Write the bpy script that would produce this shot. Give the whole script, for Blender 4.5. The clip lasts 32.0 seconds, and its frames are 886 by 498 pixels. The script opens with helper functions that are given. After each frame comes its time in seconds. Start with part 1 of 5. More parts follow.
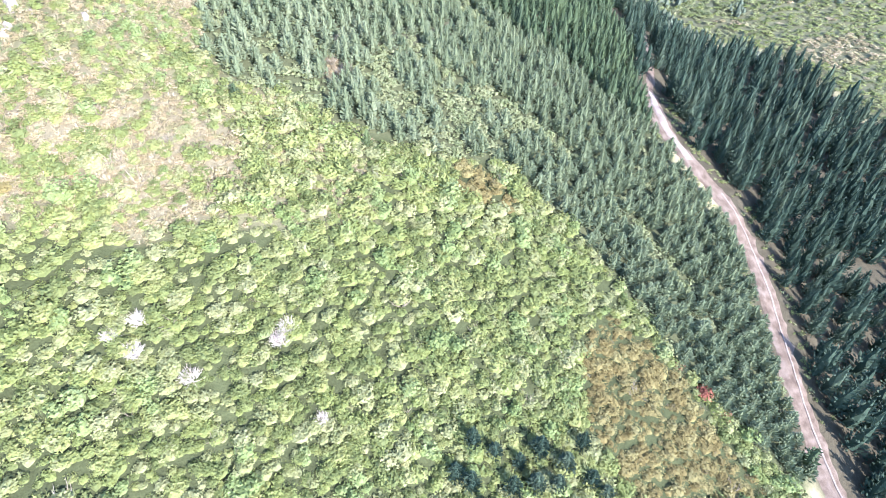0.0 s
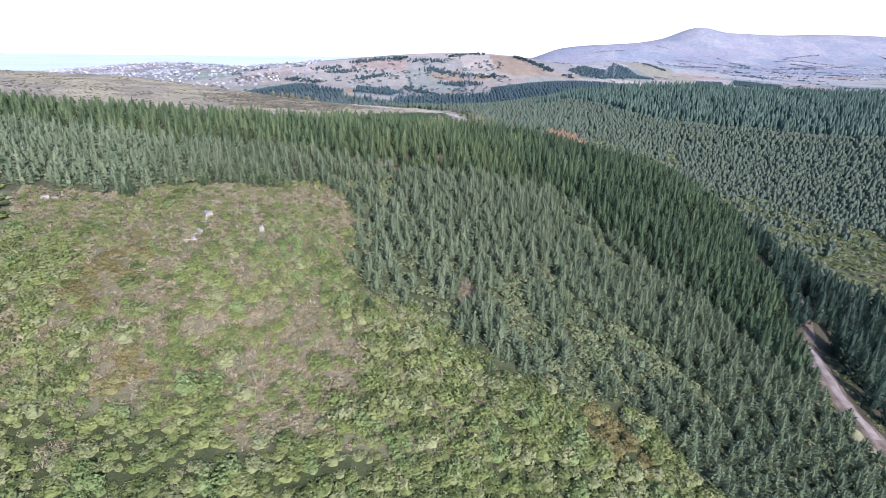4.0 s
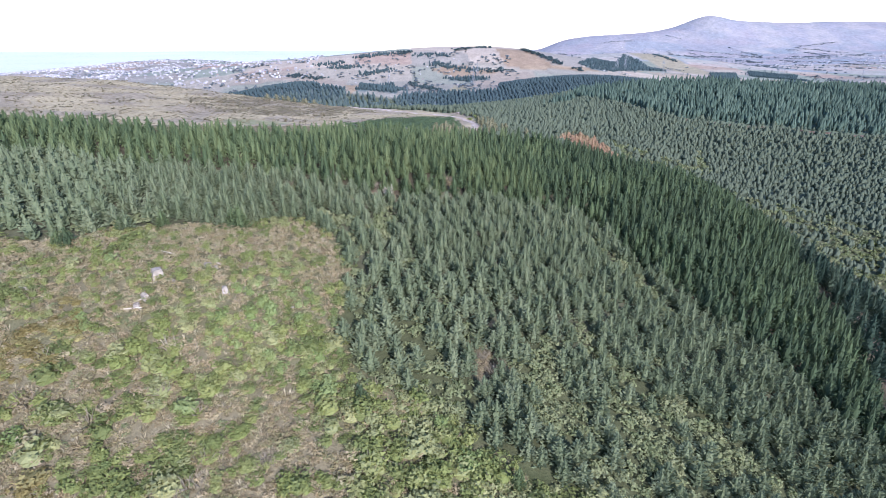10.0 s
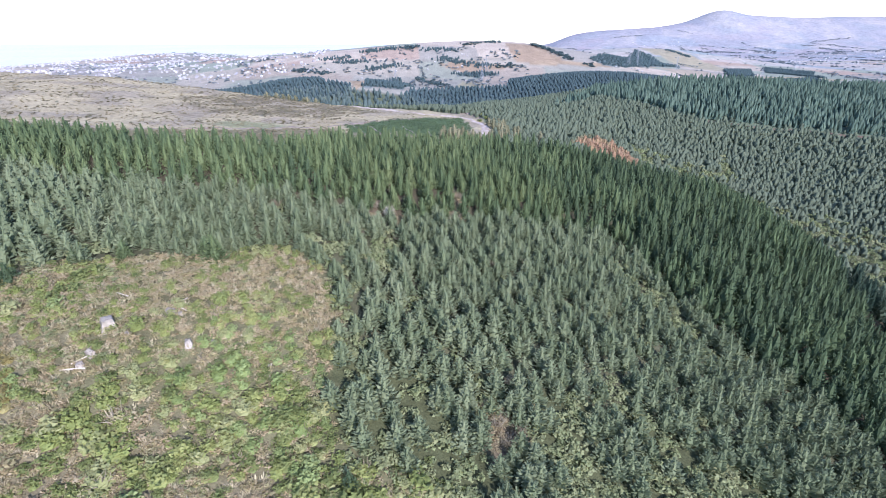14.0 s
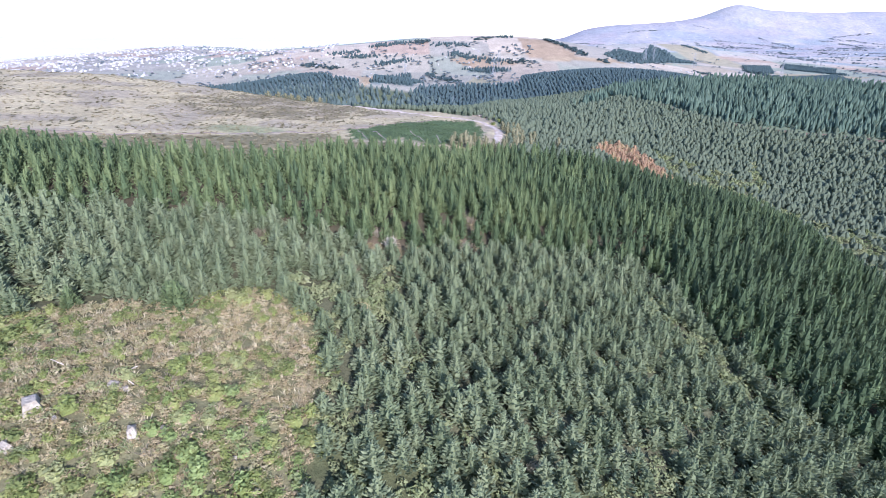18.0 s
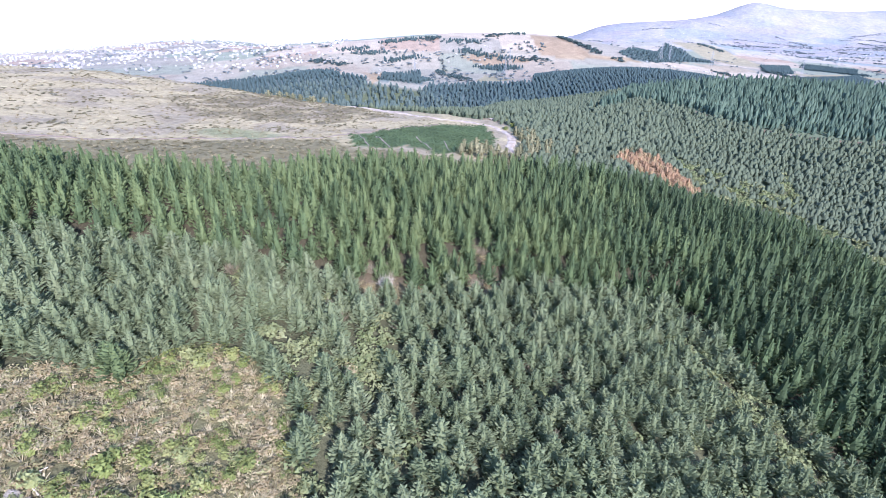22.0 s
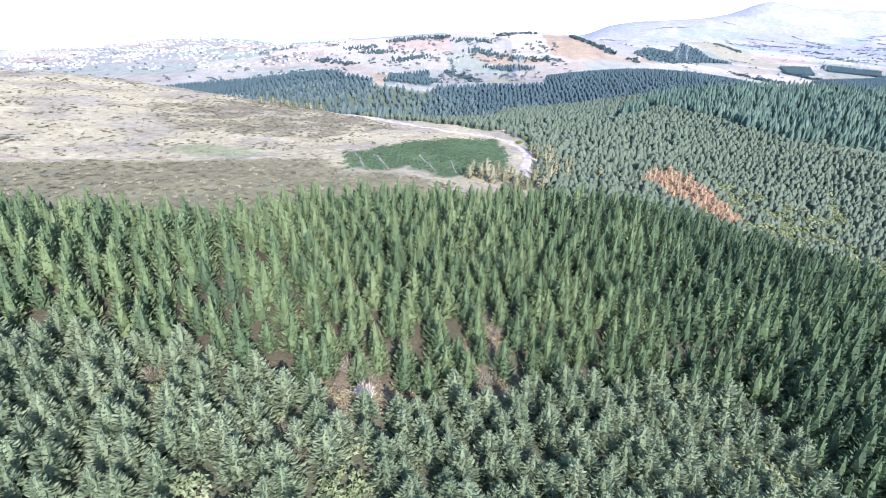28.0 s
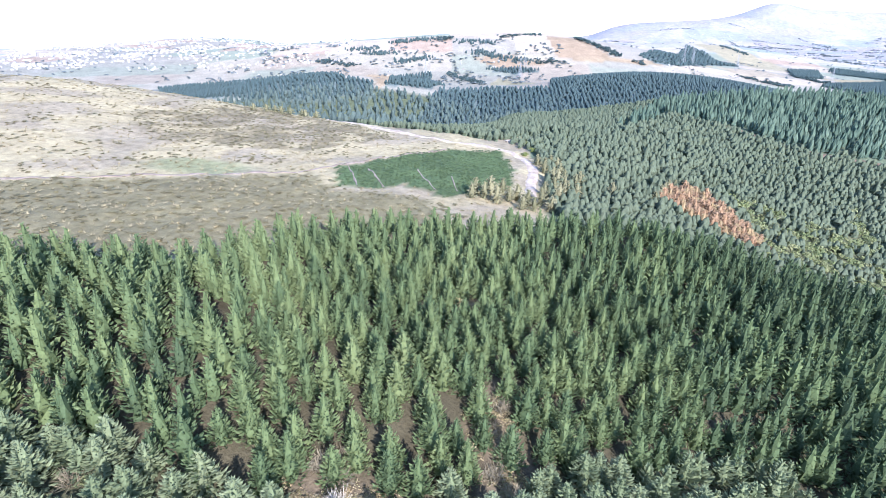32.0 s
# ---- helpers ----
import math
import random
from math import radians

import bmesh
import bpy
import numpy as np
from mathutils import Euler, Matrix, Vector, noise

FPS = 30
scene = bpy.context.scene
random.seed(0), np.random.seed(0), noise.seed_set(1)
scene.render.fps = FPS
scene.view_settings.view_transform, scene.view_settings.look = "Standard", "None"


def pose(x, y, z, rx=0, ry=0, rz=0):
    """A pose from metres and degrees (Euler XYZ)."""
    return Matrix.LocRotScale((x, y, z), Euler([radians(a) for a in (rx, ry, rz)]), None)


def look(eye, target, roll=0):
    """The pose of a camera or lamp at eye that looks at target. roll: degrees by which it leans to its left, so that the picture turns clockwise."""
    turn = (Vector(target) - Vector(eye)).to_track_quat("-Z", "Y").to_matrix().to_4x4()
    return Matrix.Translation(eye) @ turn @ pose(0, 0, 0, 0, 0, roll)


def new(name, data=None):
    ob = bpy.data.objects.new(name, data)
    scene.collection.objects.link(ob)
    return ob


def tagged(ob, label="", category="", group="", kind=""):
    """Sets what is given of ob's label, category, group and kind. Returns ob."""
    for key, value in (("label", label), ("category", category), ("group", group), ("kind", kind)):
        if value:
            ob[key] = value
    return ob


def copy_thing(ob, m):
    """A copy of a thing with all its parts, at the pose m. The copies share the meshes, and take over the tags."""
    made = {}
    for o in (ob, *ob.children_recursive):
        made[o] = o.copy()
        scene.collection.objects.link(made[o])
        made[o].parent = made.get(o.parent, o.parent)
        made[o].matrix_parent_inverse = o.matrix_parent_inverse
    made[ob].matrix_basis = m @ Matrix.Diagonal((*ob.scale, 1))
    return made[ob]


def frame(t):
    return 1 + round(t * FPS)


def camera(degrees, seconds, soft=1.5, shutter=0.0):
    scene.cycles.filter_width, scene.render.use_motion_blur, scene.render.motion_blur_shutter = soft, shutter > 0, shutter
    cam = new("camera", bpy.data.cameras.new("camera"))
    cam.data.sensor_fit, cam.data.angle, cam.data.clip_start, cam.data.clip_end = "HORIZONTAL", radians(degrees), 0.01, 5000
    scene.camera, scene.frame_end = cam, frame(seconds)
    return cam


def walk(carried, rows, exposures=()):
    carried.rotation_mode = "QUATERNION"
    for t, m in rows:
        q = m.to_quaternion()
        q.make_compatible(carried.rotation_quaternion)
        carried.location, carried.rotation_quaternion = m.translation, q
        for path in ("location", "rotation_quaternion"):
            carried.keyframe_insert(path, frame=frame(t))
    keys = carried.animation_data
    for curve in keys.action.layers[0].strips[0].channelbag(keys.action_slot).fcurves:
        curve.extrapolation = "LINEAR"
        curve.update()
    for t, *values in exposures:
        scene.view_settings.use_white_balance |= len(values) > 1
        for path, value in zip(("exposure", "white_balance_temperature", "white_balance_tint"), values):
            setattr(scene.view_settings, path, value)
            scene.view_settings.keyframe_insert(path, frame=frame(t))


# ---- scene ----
# The flight: seconds, place, heading (degrees to the right of +y), pitch and roll.
cam = camera(80.76, 32.0, soft=0.6)
FLIGHT = [
    (0.0, 2.18, -20.73, 58.62, 14.97, -43.90, 0.96),
    (0.5, 1.74, -20.04, 58.75, 8.12, -42.97, 1.54),
    (1.0, 1.32, -19.30, 58.86, 5.92, -37.90, 1.64),
    (1.5, 0.91, -18.44, 58.94, 4.53, -30.46, 1.51),
    (2.0, 0.55, -17.42, 59.00, 3.57, -23.59, 1.34),
    (2.5, 0.30, -16.24, 58.99, 2.62, -21.21, 1.19),
    (3.0, 0.14, -14.85, 58.96, 1.83, -21.34, 1.13),
    (3.5, 0.06, -13.24, 58.97, 1.09, -21.49, 0.95),
    (5.5, 0.10, -2.63, 59.74, -0.12, -21.78, 0.00),
    (6.0, 0.00, 0.00, 60.00, 0.00, -21.81, -0.07),
    (7.0, -0.22, 5.23, 60.50, 0.08, -21.87, -0.09),
    (8.0, -0.42, 10.55, 61.01, 0.05, -22.01, -0.13),
    (9.0, -0.61, 15.88, 61.49, -0.04, -22.22, -0.19),
    (10.0, -0.75, 21.10, 61.87, -0.20, -22.35, -0.20),
    (11.0, -0.85, 26.23, 62.18, -0.38, -22.49, -0.16),
    (12.0, -0.96, 31.32, 62.45, -0.54, -22.63, -0.11),
    (13.0, -1.08, 36.43, 62.74, -0.75, -22.76, -0.05),
    (14.0, -1.23, 41.61, 63.09, -0.96, -22.94, -0.01),
    (14.5, -1.30, 44.22, 63.28, -1.09, -23.04, 0.01),
    (16.5, -1.68, 54.87, 64.15, -1.62, -23.33, 0.12),
    (17.0, -1.76, 57.50, 64.33, -1.75, -23.41, 0.16),
    (18.0, -1.91, 62.71, 64.64, -1.98, -23.54, 0.22),
    (19.0, -2.04, 67.86, 64.88, -2.27, -23.67, 0.30),
    (20.0, -2.11, 72.92, 65.03, -2.58, -23.79, 0.39),
    (21.0, -2.15, 77.94, 65.12, -2.78, -23.84, 0.52),
    (22.0, -2.20, 82.93, 65.21, -2.94, -23.94, 0.68),
    (23.0, -2.27, 87.96, 65.35, -3.10, -23.99, 0.82),
    (24.0, -2.38, 93.04, 65.56, -3.34, -24.06, 0.80),
    (25.0, -2.53, 98.16, 65.84, -3.57, -24.06, 0.77),
    (25.5, -2.60, 100.72, 65.99, -3.67, -24.06, 0.76),
    (27.5, -2.86, 110.72, 66.75, -3.86, -24.11, 0.83),
    (28.0, -2.92, 112.99, 66.94, -3.89, -24.16, 0.87),
    (29.0, -3.03, 117.39, 67.30, -3.96, -24.15, 0.95),
    (30.0, -3.13, 121.66, 67.66, -4.02, -24.19, 1.02),
    (31.0, -3.24, 125.83, 68.01, -4.06, -24.19, 1.07),
    (32.0, -3.35, 129.95, 68.37, -4.14, -24.15, 1.08),
]
walk(cam, [(t, pose(x, y, z, 90 + pitch, 0, -yaw) @ pose(0, 0, 0, 0, 0, roll))
           for t, x, y, z, yaw, pitch, roll in FLIGHT],
     exposures=[(0.0, 2.52, 5780, 20), (0.8, 2.22, 5900, 18), (2.2, 1.48, 5860, 18), (3.2, 1.22, 5800, 21), (6.0, 1.1, 5780, 22),
                (13.0, 1.28, 5780, 22), (19.0, 1.5, 5780, 22), (28.0, 1.88, 5840, 18), (32.0, 1.92, 5900, 16)])

# ---- daylight ----
SUN_TO = Vector((0.38, -0.80, 0.47)).normalized()
sun_data = bpy.data.lights.new("sun", "SUN")
sun_data.energy, sun_data.angle, sun_data.color = 3.1, radians(0.6), (1.0, 0.965, 0.91)
sun = new("sun", sun_data)
sun.matrix_world = look(SUN_TO * 300, (0, 0, 0))
world = bpy.data.worlds.new("sky")
scene.world = world
world.use_nodes = True
wn = world.node_tree
sky = wn.nodes.new("ShaderNodeTexSky")
sky.sky_type, sky.sun_disc = "NISHITA", False
sky.sun_elevation = math.asin(SUN_TO.z)
sky.sun_rotation = math.atan2(SUN_TO.x, SUN_TO.y)
sky.altitude, sky.air_density, sky.dust_density, sky.ozone_density = 200, 1.0, 0.3, 2.5
wn.nodes["Background"].inputs["Strength"].default_value = 0.14
wn.links.new(sky.outputs["Color"], wn.nodes["Background"].inputs["Color"])

# ---- materials ----


def material(name, colours, scale, rough=0.9, bump=0.0, detail=6.0, source="object", translucent=0.0, spec=0.12,
             fine=None, fine_amount=0.35, mottle=0.24):
    """A procedural surface: a ramp of colours over noise, a finer noise over it, and relief.
    source: object (place), tint (the plant's own value, with a little of each leaf's) or random (the object's)."""
    m = bpy.data.materials.new(name)
    m.use_nodes = True
    nt = m.node_tree
    nodes, links = nt.nodes, nt.links
    bsdf = nodes["Principled BSDF"]
    bsdf.inputs["Roughness"].default_value = rough
    bsdf.inputs["Specular IOR Level"].default_value = spec
    coord = nodes.new("ShaderNodeTexCoord")
    tex = nodes.new("ShaderNodeTexNoise")
    tex.inputs["Scale"].default_value, tex.inputs["Detail"].default_value = scale, detail
    links.new(coord.outputs["Object"], tex.inputs["Vector"])
    ramp = nodes.new("ShaderNodeValToRGB")
    els = ramp.color_ramp.elements
    while len(els) < len(colours):
        els.new(0.5)
    lo, hi = (0.3, 0.7) if source == "object" else (0.0, 1.0)
    for i, c in enumerate(colours):
        els[i].position = lo + (hi - lo) * i / max(1, len(colours) - 1)
        els[i].color = (*c, 1)
    if source == "object":
        links.new(tex.outputs["Fac"], ramp.inputs["Fac"])
    else:
        if source == "tint":
            at = nodes.new("ShaderNodeAttribute")
            at.attribute_name = "tint"
            first = at.outputs["Fac"]
        else:
            first = nodes.new("ShaderNodeObjectInfo").outputs["Random"]
        geo = nodes.new("ShaderNodeNewGeometry")
        mix = nodes.new("ShaderNodeMix")
        mix.data_type = "FLOAT"
        mix.inputs[0].default_value = mottle
        links.new(first, mix.inputs[2])
        links.new(geo.outputs["Random Per Island"], mix.inputs[3])
        links.new(mix.outputs[0], ramp.inputs["Fac"])
    fine_tex = nodes.new("ShaderNodeTexNoise")
    fine_tex.inputs["Scale"].default_value, fine_tex.inputs["Detail"].default_value = fine or scale * 7, 4
    links.new(coord.outputs["Object"], fine_tex.inputs["Vector"])
    over = nodes.new("ShaderNodeMix")
    over.data_type, over.blend_type = "RGBA", "OVERLAY"
    over.inputs[0].default_value = fine_amount
    links.new(ramp.outputs["Color"], over.inputs[6])
    links.new(fine_tex.outputs["Fac"], over.inputs[7])
    links.new(over.outputs[2], bsdf.inputs["Base Color"])
    if bump:
        b = nodes.new("ShaderNodeBump")
        b.inputs["Strength"].default_value, b.inputs["Distance"].default_value = bump, 0.3
        links.new(fine_tex.outputs["Fac"], b.inputs["Height"])
        links.new(b.outputs["Normal"], bsdf.inputs["Normal"])
    if translucent:
        tr = nodes.new("ShaderNodeBsdfTranslucent")
        links.new(over.outputs[2], tr.inputs["Color"])
        ms = nodes.new("ShaderNodeMixShader")
        ms.inputs[0].default_value = translucent
        links.new(bsdf.outputs[0], ms.inputs[1])
        links.new(tr.outputs[0], ms.inputs[2])
        links.new(ms.outputs[0], nodes["Material Output"].inputs["Surface"])
    return m


PALE_FIR = material("pale_fir_needles", [(0.118, 0.144, 0.080), (0.147, 0.179, 0.098), (0.175, 0.206, 0.116), (0.218, 0.245, 0.142)], 0.6,
                    source="tint", translucent=0.22, fine=3.0, rough=0.7)
DARK_PINE = material("dark_pine_needles", [(0.057, 0.082, 0.045), (0.087, 0.123, 0.059), (0.135, 0.172, 0.077), (0.184, 0.217, 0.100)], 0.6,
                     source="tint", translucent=0.22, fine=3.0, rough=0.7)
FAR_FIR = material("far_fir_needles", [(0.103, 0.128, 0.085), (0.116, 0.140, 0.093), (0.130, 0.155, 0.104)], 0.3,
                   source="tint", translucent=0.28, fine=2.0, rough=0.8)
# bluish haze over the valley wood is put into the needle colour
DIP_FIR = material("haze_blue_wood_needles", [(0.060, 0.086, 0.082), (0.082, 0.112, 0.104), (0.108, 0.140, 0.124)], 0.3,
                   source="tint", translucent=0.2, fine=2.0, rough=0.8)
# darker copy of the pine needles, with weaker light put into the colour
ROADSIDE_PINE = material("shaded_pine_needles", [(0.027, 0.046, 0.031), (0.046, 0.074, 0.050), (0.083, 0.111, 0.070)], 0.4,
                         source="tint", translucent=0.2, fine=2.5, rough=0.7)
RIDGE_PINE = material("ridge_pine_needles", [(0.054, 0.082, 0.062), (0.080, 0.119, 0.088), (0.118, 0.161, 0.119)], 0.3,
                      source="tint", translucent=0.15, fine=2.0, rough=0.8)
WORN_RUT = material("worn_rut", [(0.195, 0.150, 0.120), (0.285, 0.232, 0.195)], 0.4, bump=0.3, fine=5.0)
BARK = material("bark", [(0.10, 0.075, 0.055), (0.19, 0.15, 0.12)], 3.0, bump=0.5)
SHRUB = material("shrub_leaves", [(0.106, 0.130, 0.044), (0.158, 0.180, 0.065), (0.190, 0.221, 0.069), (0.243, 0.257, 0.092), (0.250, 0.261, 0.121), (0.327, 0.321, 0.143)], 0.5,
                 source="tint", translucent=0.2, fine=4.0, rough=0.6, mottle=0.14)
DRY_SHRUB = material("dry_shrub_leaves", [(0.209, 0.162, 0.097), (0.318, 0.248, 0.147), (0.264, 0.244, 0.117), (0.329, 0.248, 0.143), (0.436, 0.361, 0.226), (0.284, 0.274, 0.127), (0.383, 0.315, 0.206)], 0.5,
                     source="tint", translucent=0.2, fine=4.0)
GOLD_FERN = material("golden_fern", [(0.152, 0.118, 0.046), (0.213, 0.174, 0.068), (0.263, 0.235, 0.100)], 0.5,
                     source="tint", translucent=0.12, fine=4.0)
BROAD_BRIGHT = material("bright_broad_leaves", [(0.139, 0.180, 0.060), (0.186, 0.231, 0.084), (0.248, 0.283, 0.121)], 0.5,
                        source="tint", translucent=0.14, fine=4.0, rough=0.5, mottle=0.14)
OLIVE_SHRUB = material("olive_shrub_leaves", [(0.120, 0.147, 0.065), (0.174, 0.202, 0.092), (0.228, 0.245, 0.124), (0.300, 0.288, 0.157)], 0.5,
                       source="tint", translucent=0.2, fine=4.0, mottle=0.14)
# farthest trees, greyed and blued by painted haze
FARTHEST_TREE = material("haze_grey_far_trees", [(0.12, 0.145, 0.155), (0.16, 0.185, 0.195), (0.20, 0.22, 0.225)], 0.1,
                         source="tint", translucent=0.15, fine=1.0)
WHITE_TWIG = material("bleached_twigs", [(0.44, 0.38, 0.32), (0.66, 0.585, 0.51)], 2.0)
GREY_TWIG = material("grey_twigs", [(0.17, 0.14, 0.095), (0.29, 0.25, 0.18)], 2.0, source="tint")
ORANGE_LARCH = material("orange_larch_needles", [(0.25, 0.165, 0.10), (0.34, 0.215, 0.135), (0.33, 0.265, 0.14)], 0.5,
                        source="tint", translucent=0.12, fine=3.0)
TAN_LARCH = material("fading_larch_needles", [(0.14, 0.138, 0.08), (0.19, 0.18, 0.105), (0.25, 0.23, 0.14)], 0.5,
                     source="tint", translucent=0.12, fine=3.0)
RED_LEAF = material("red_brown_leaves", [(0.285, 0.100, 0.065), (0.399, 0.200, 0.130)], 0.5, source="tint", translucent=0.2)
YELLOW_LEAF = material("yellow_leaves", [(0.34, 0.29, 0.12), (0.48, 0.43, 0.20)], 0.5, source="tint", translucent=0.2)
ROCK = material("pale_rock", [(0.161, 0.138, 0.110), (0.284, 0.248, 0.208), (0.398, 0.350, 0.296)], 0.9, bump=1.0, fine=4.0)
GRAVEL = material("pale_gravel", [(0.30, 0.235, 0.19), (0.42, 0.34, 0.285), (0.52, 0.44, 0.38)], 0.35, bump=0.4, fine=5.0)
ROAD_GRAVEL = material("pinkish_road_gravel", [(0.170, 0.132, 0.106), (0.255, 0.204, 0.170), (0.323, 0.268, 0.230)], 0.35, bump=0.4, fine=5.0)
RUT_EARTH = material("damp_road_earth", [(0.086, 0.061, 0.045), (0.144, 0.107, 0.079), (0.194, 0.151, 0.119)], 0.4, bump=0.4, fine=5.0)
HEATH = material("dark_heath", [(0.110, 0.092, 0.052), (0.161, 0.138, 0.079), (0.207, 0.184, 0.105)], 0.5, source="tint", fine=3.0)
PALE_STRAW = material("pale_straw", [(0.264, 0.213, 0.126), (0.397, 0.340, 0.216), (0.507, 0.448, 0.304)], 0.5, source="tint", fine=3.0, translucent=0.2)
TUSSOCK = material("dry_tussock", [(0.227, 0.183, 0.103), (0.291, 0.240, 0.141), (0.346, 0.293, 0.186)], 0.5, source="tint", fine=3.0)
# wall colour held down to paint in the low contrast of haze
WALL_WHITE = material("haze_dulled_render", [(0.26, 0.25, 0.25), (0.44, 0.43, 0.42)], 0.2, source="random")
ROOF_MIX = material("house_roofs", [(0.25, 0.12, 0.09), (0.35, 0.33, 0.32), (0.62, 0.6, 0.58)], 0.2, source="random", rough=0.6)
# distant woods and belts with haze blue in their colour
FAR_TREE = material("haze_blue_far_trees", [(0.051, 0.078, 0.082), (0.063, 0.093, 0.097), (0.078, 0.111, 0.113)], 0.1,
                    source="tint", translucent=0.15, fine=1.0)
STEEL = material("galvanised_steel", [(0.24, 0.25, 0.27), (0.32, 0.33, 0.35)], 0.5, rough=0.5)
# the water's base colour is whitened to paint the haze over it
SEA = material("haze_white_sea_water", [(0.58, 0.585, 0.60), (0.64, 0.645, 0.655)], 0.002, rough=0.6, spec=0.3, bump=0.15, fine=0.05)


def ground_material():
    """The cover colour of the plan, broken up by noise at three sizes."""
    m = bpy.data.materials.new("ground_cover")
    m.use_nodes = True
    nodes, links = m.node_tree.nodes, m.node_tree.links
    bsdf = nodes["Principled BSDF"]
    bsdf.inputs["Roughness"].default_value, bsdf.inputs["Specular IOR Level"].default_value = 0.95, 0.1
    at = nodes.new("ShaderNodeAttribute")
    at.attribute_name = "cover"
    coord = nodes.new("ShaderNodeTexCoord")
    col = at.outputs["Color"]
    for scale, amount in ((0.05, 0.35), (0.4, 0.45), (2.5, 0.4)):
        tex = nodes.new("ShaderNodeTexNoise")
        tex.inputs["Scale"].default_value, tex.inputs["Detail"].default_value = scale, 6
        links.new(coord.outputs["Object"], tex.inputs["Vector"])
        mix = nodes.new("ShaderNodeMix")
        mix.data_type, mix.blend_type = "RGBA", "OVERLAY"
        mix.inputs[0].default_value = amount
        links.new(col, mix.inputs[6])
        links.new(tex.outputs["Fac"], mix.inputs[7])
        col = mix.outputs[2]
    links.new(col, bsdf.inputs["Base Color"])
    b = nodes.new("ShaderNodeBump")
    b.inputs["Strength"].default_value, b.inputs["Distance"].default_value = 0.6, 0.4
    links.new(tex.outputs["Fac"], b.inputs["Height"])
    links.new(b.outputs["Normal"], bsdf.inputs["Normal"])
    return m


GROUND = ground_material()

# ---- the lie of the land ----
# Heights of broad swells, 70 m apart, from x = -210 (first row) and y = -70 (first number).
SWELLS = np.array([
    [-77, -29, 15, 37, 36, 34, 37, 37, 35, 33],
    [-95, -43, 9, 34, 25, 17, 20, 21, 18, 13],
    [-102, -51, 6, 35, 25, 15, 14, 12, 4, -6],
    [-103, -56, -5, 26, 27, 21, 18, 13, -1, -18],
    [-109, -73, -36, -10, 0, 1, 8, 15, 6, -13],
    [-115, -90, -65, -47, -40, -37, -20, 6, 15, 10],
    [-114, -94, -75, -64, -63, -59, -39, -8, 14, 26],
    [-107, -91, -76, -67, -65, -56, -33, -8, 10, 24],
    [-99, -85, -72, -62, -54, -37, -11, 5, 7, 10]], float)


def swells(x, y):
    gx = np.exp(-((x[..., None] - np.arange(-210, 351, 70.0)) / 62.0) ** 2 / 2)
    gy = np.exp(-((y[..., None] - np.arange(-70, 561, 70.0)) / 62.0) ** 2 / 2)
    total = gx.sum(-1) * gy.sum(-1)
    return np.einsum("...i,...j,ij->...", gx, gy, SWELLS) / np.maximum(total, 1e-12)


def smooth(a, b, v):
    s = np.clip((v - a) / (b - a), 0, 1)
    return s * s * (3 - 2 * s)


def hump(x, y, cx, cy, rx, ry, h):
    return h * np.exp(-((x - cx) / rx) ** 2 - ((y - cy) / ry) ** 2)


def bumps(x, y):
    """Small unevenness of the ground."""
    return (0.5 * np.sin(x * 0.23 + 1.3 * np.sin(y * 0.11)) * np.cos(y * 0.19 + 0.7 * np.sin(x * 0.13))
            + 0.25 * np.sin(x * 0.61 + y * 0.37) * np.cos(y * 0.53 - x * 0.29))


def far_land(x, y):
    coast = smooth(-250, 250, y - 1800 - 3.0 * np.maximum(x - 100, 0))
    z = -57 - 16 * coast
    z = z + np.where(x < 90, hump(x, y, 90, 1400, 800, 230, 91), hump(x, y, 90, 1400, 420, 230, 91))  # hill with shelter belts
    z = z + hump(x, y, -1000, 2050, 450, 420, 52)        # suburb on its slope above the sea
    z = z + hump(x, y, 230, 900, 270, 150, 51)           # wooded dome in the valley
    z = z + hump(x, y, -200, 810, 190, 110, 50)          # forest with the clearing
    z = z + hump(x, y, 610, 1900, 390, 280, 62)          # pasture rise behind the pylons
    z = z + hump(x, y, 1745, 3800, 150, 300, 50)         # the saddle-backed hill
    z = z + hump(x, y, 1750, 3800, 600, 330, 118)
    z = z + hump(x, y, 2900, 3900, 1100, 400, 190)
    z = z + hump(x, y, 1220, 3500, 350, 300, 78) + hump(x, y, 800, 3500, 300, 260, 70)
    return z + 2.0 * np.sin(x * 0.011 + 2 * np.sin(y * 0.006)) * np.cos(y * 0.013) * (1 - coast)


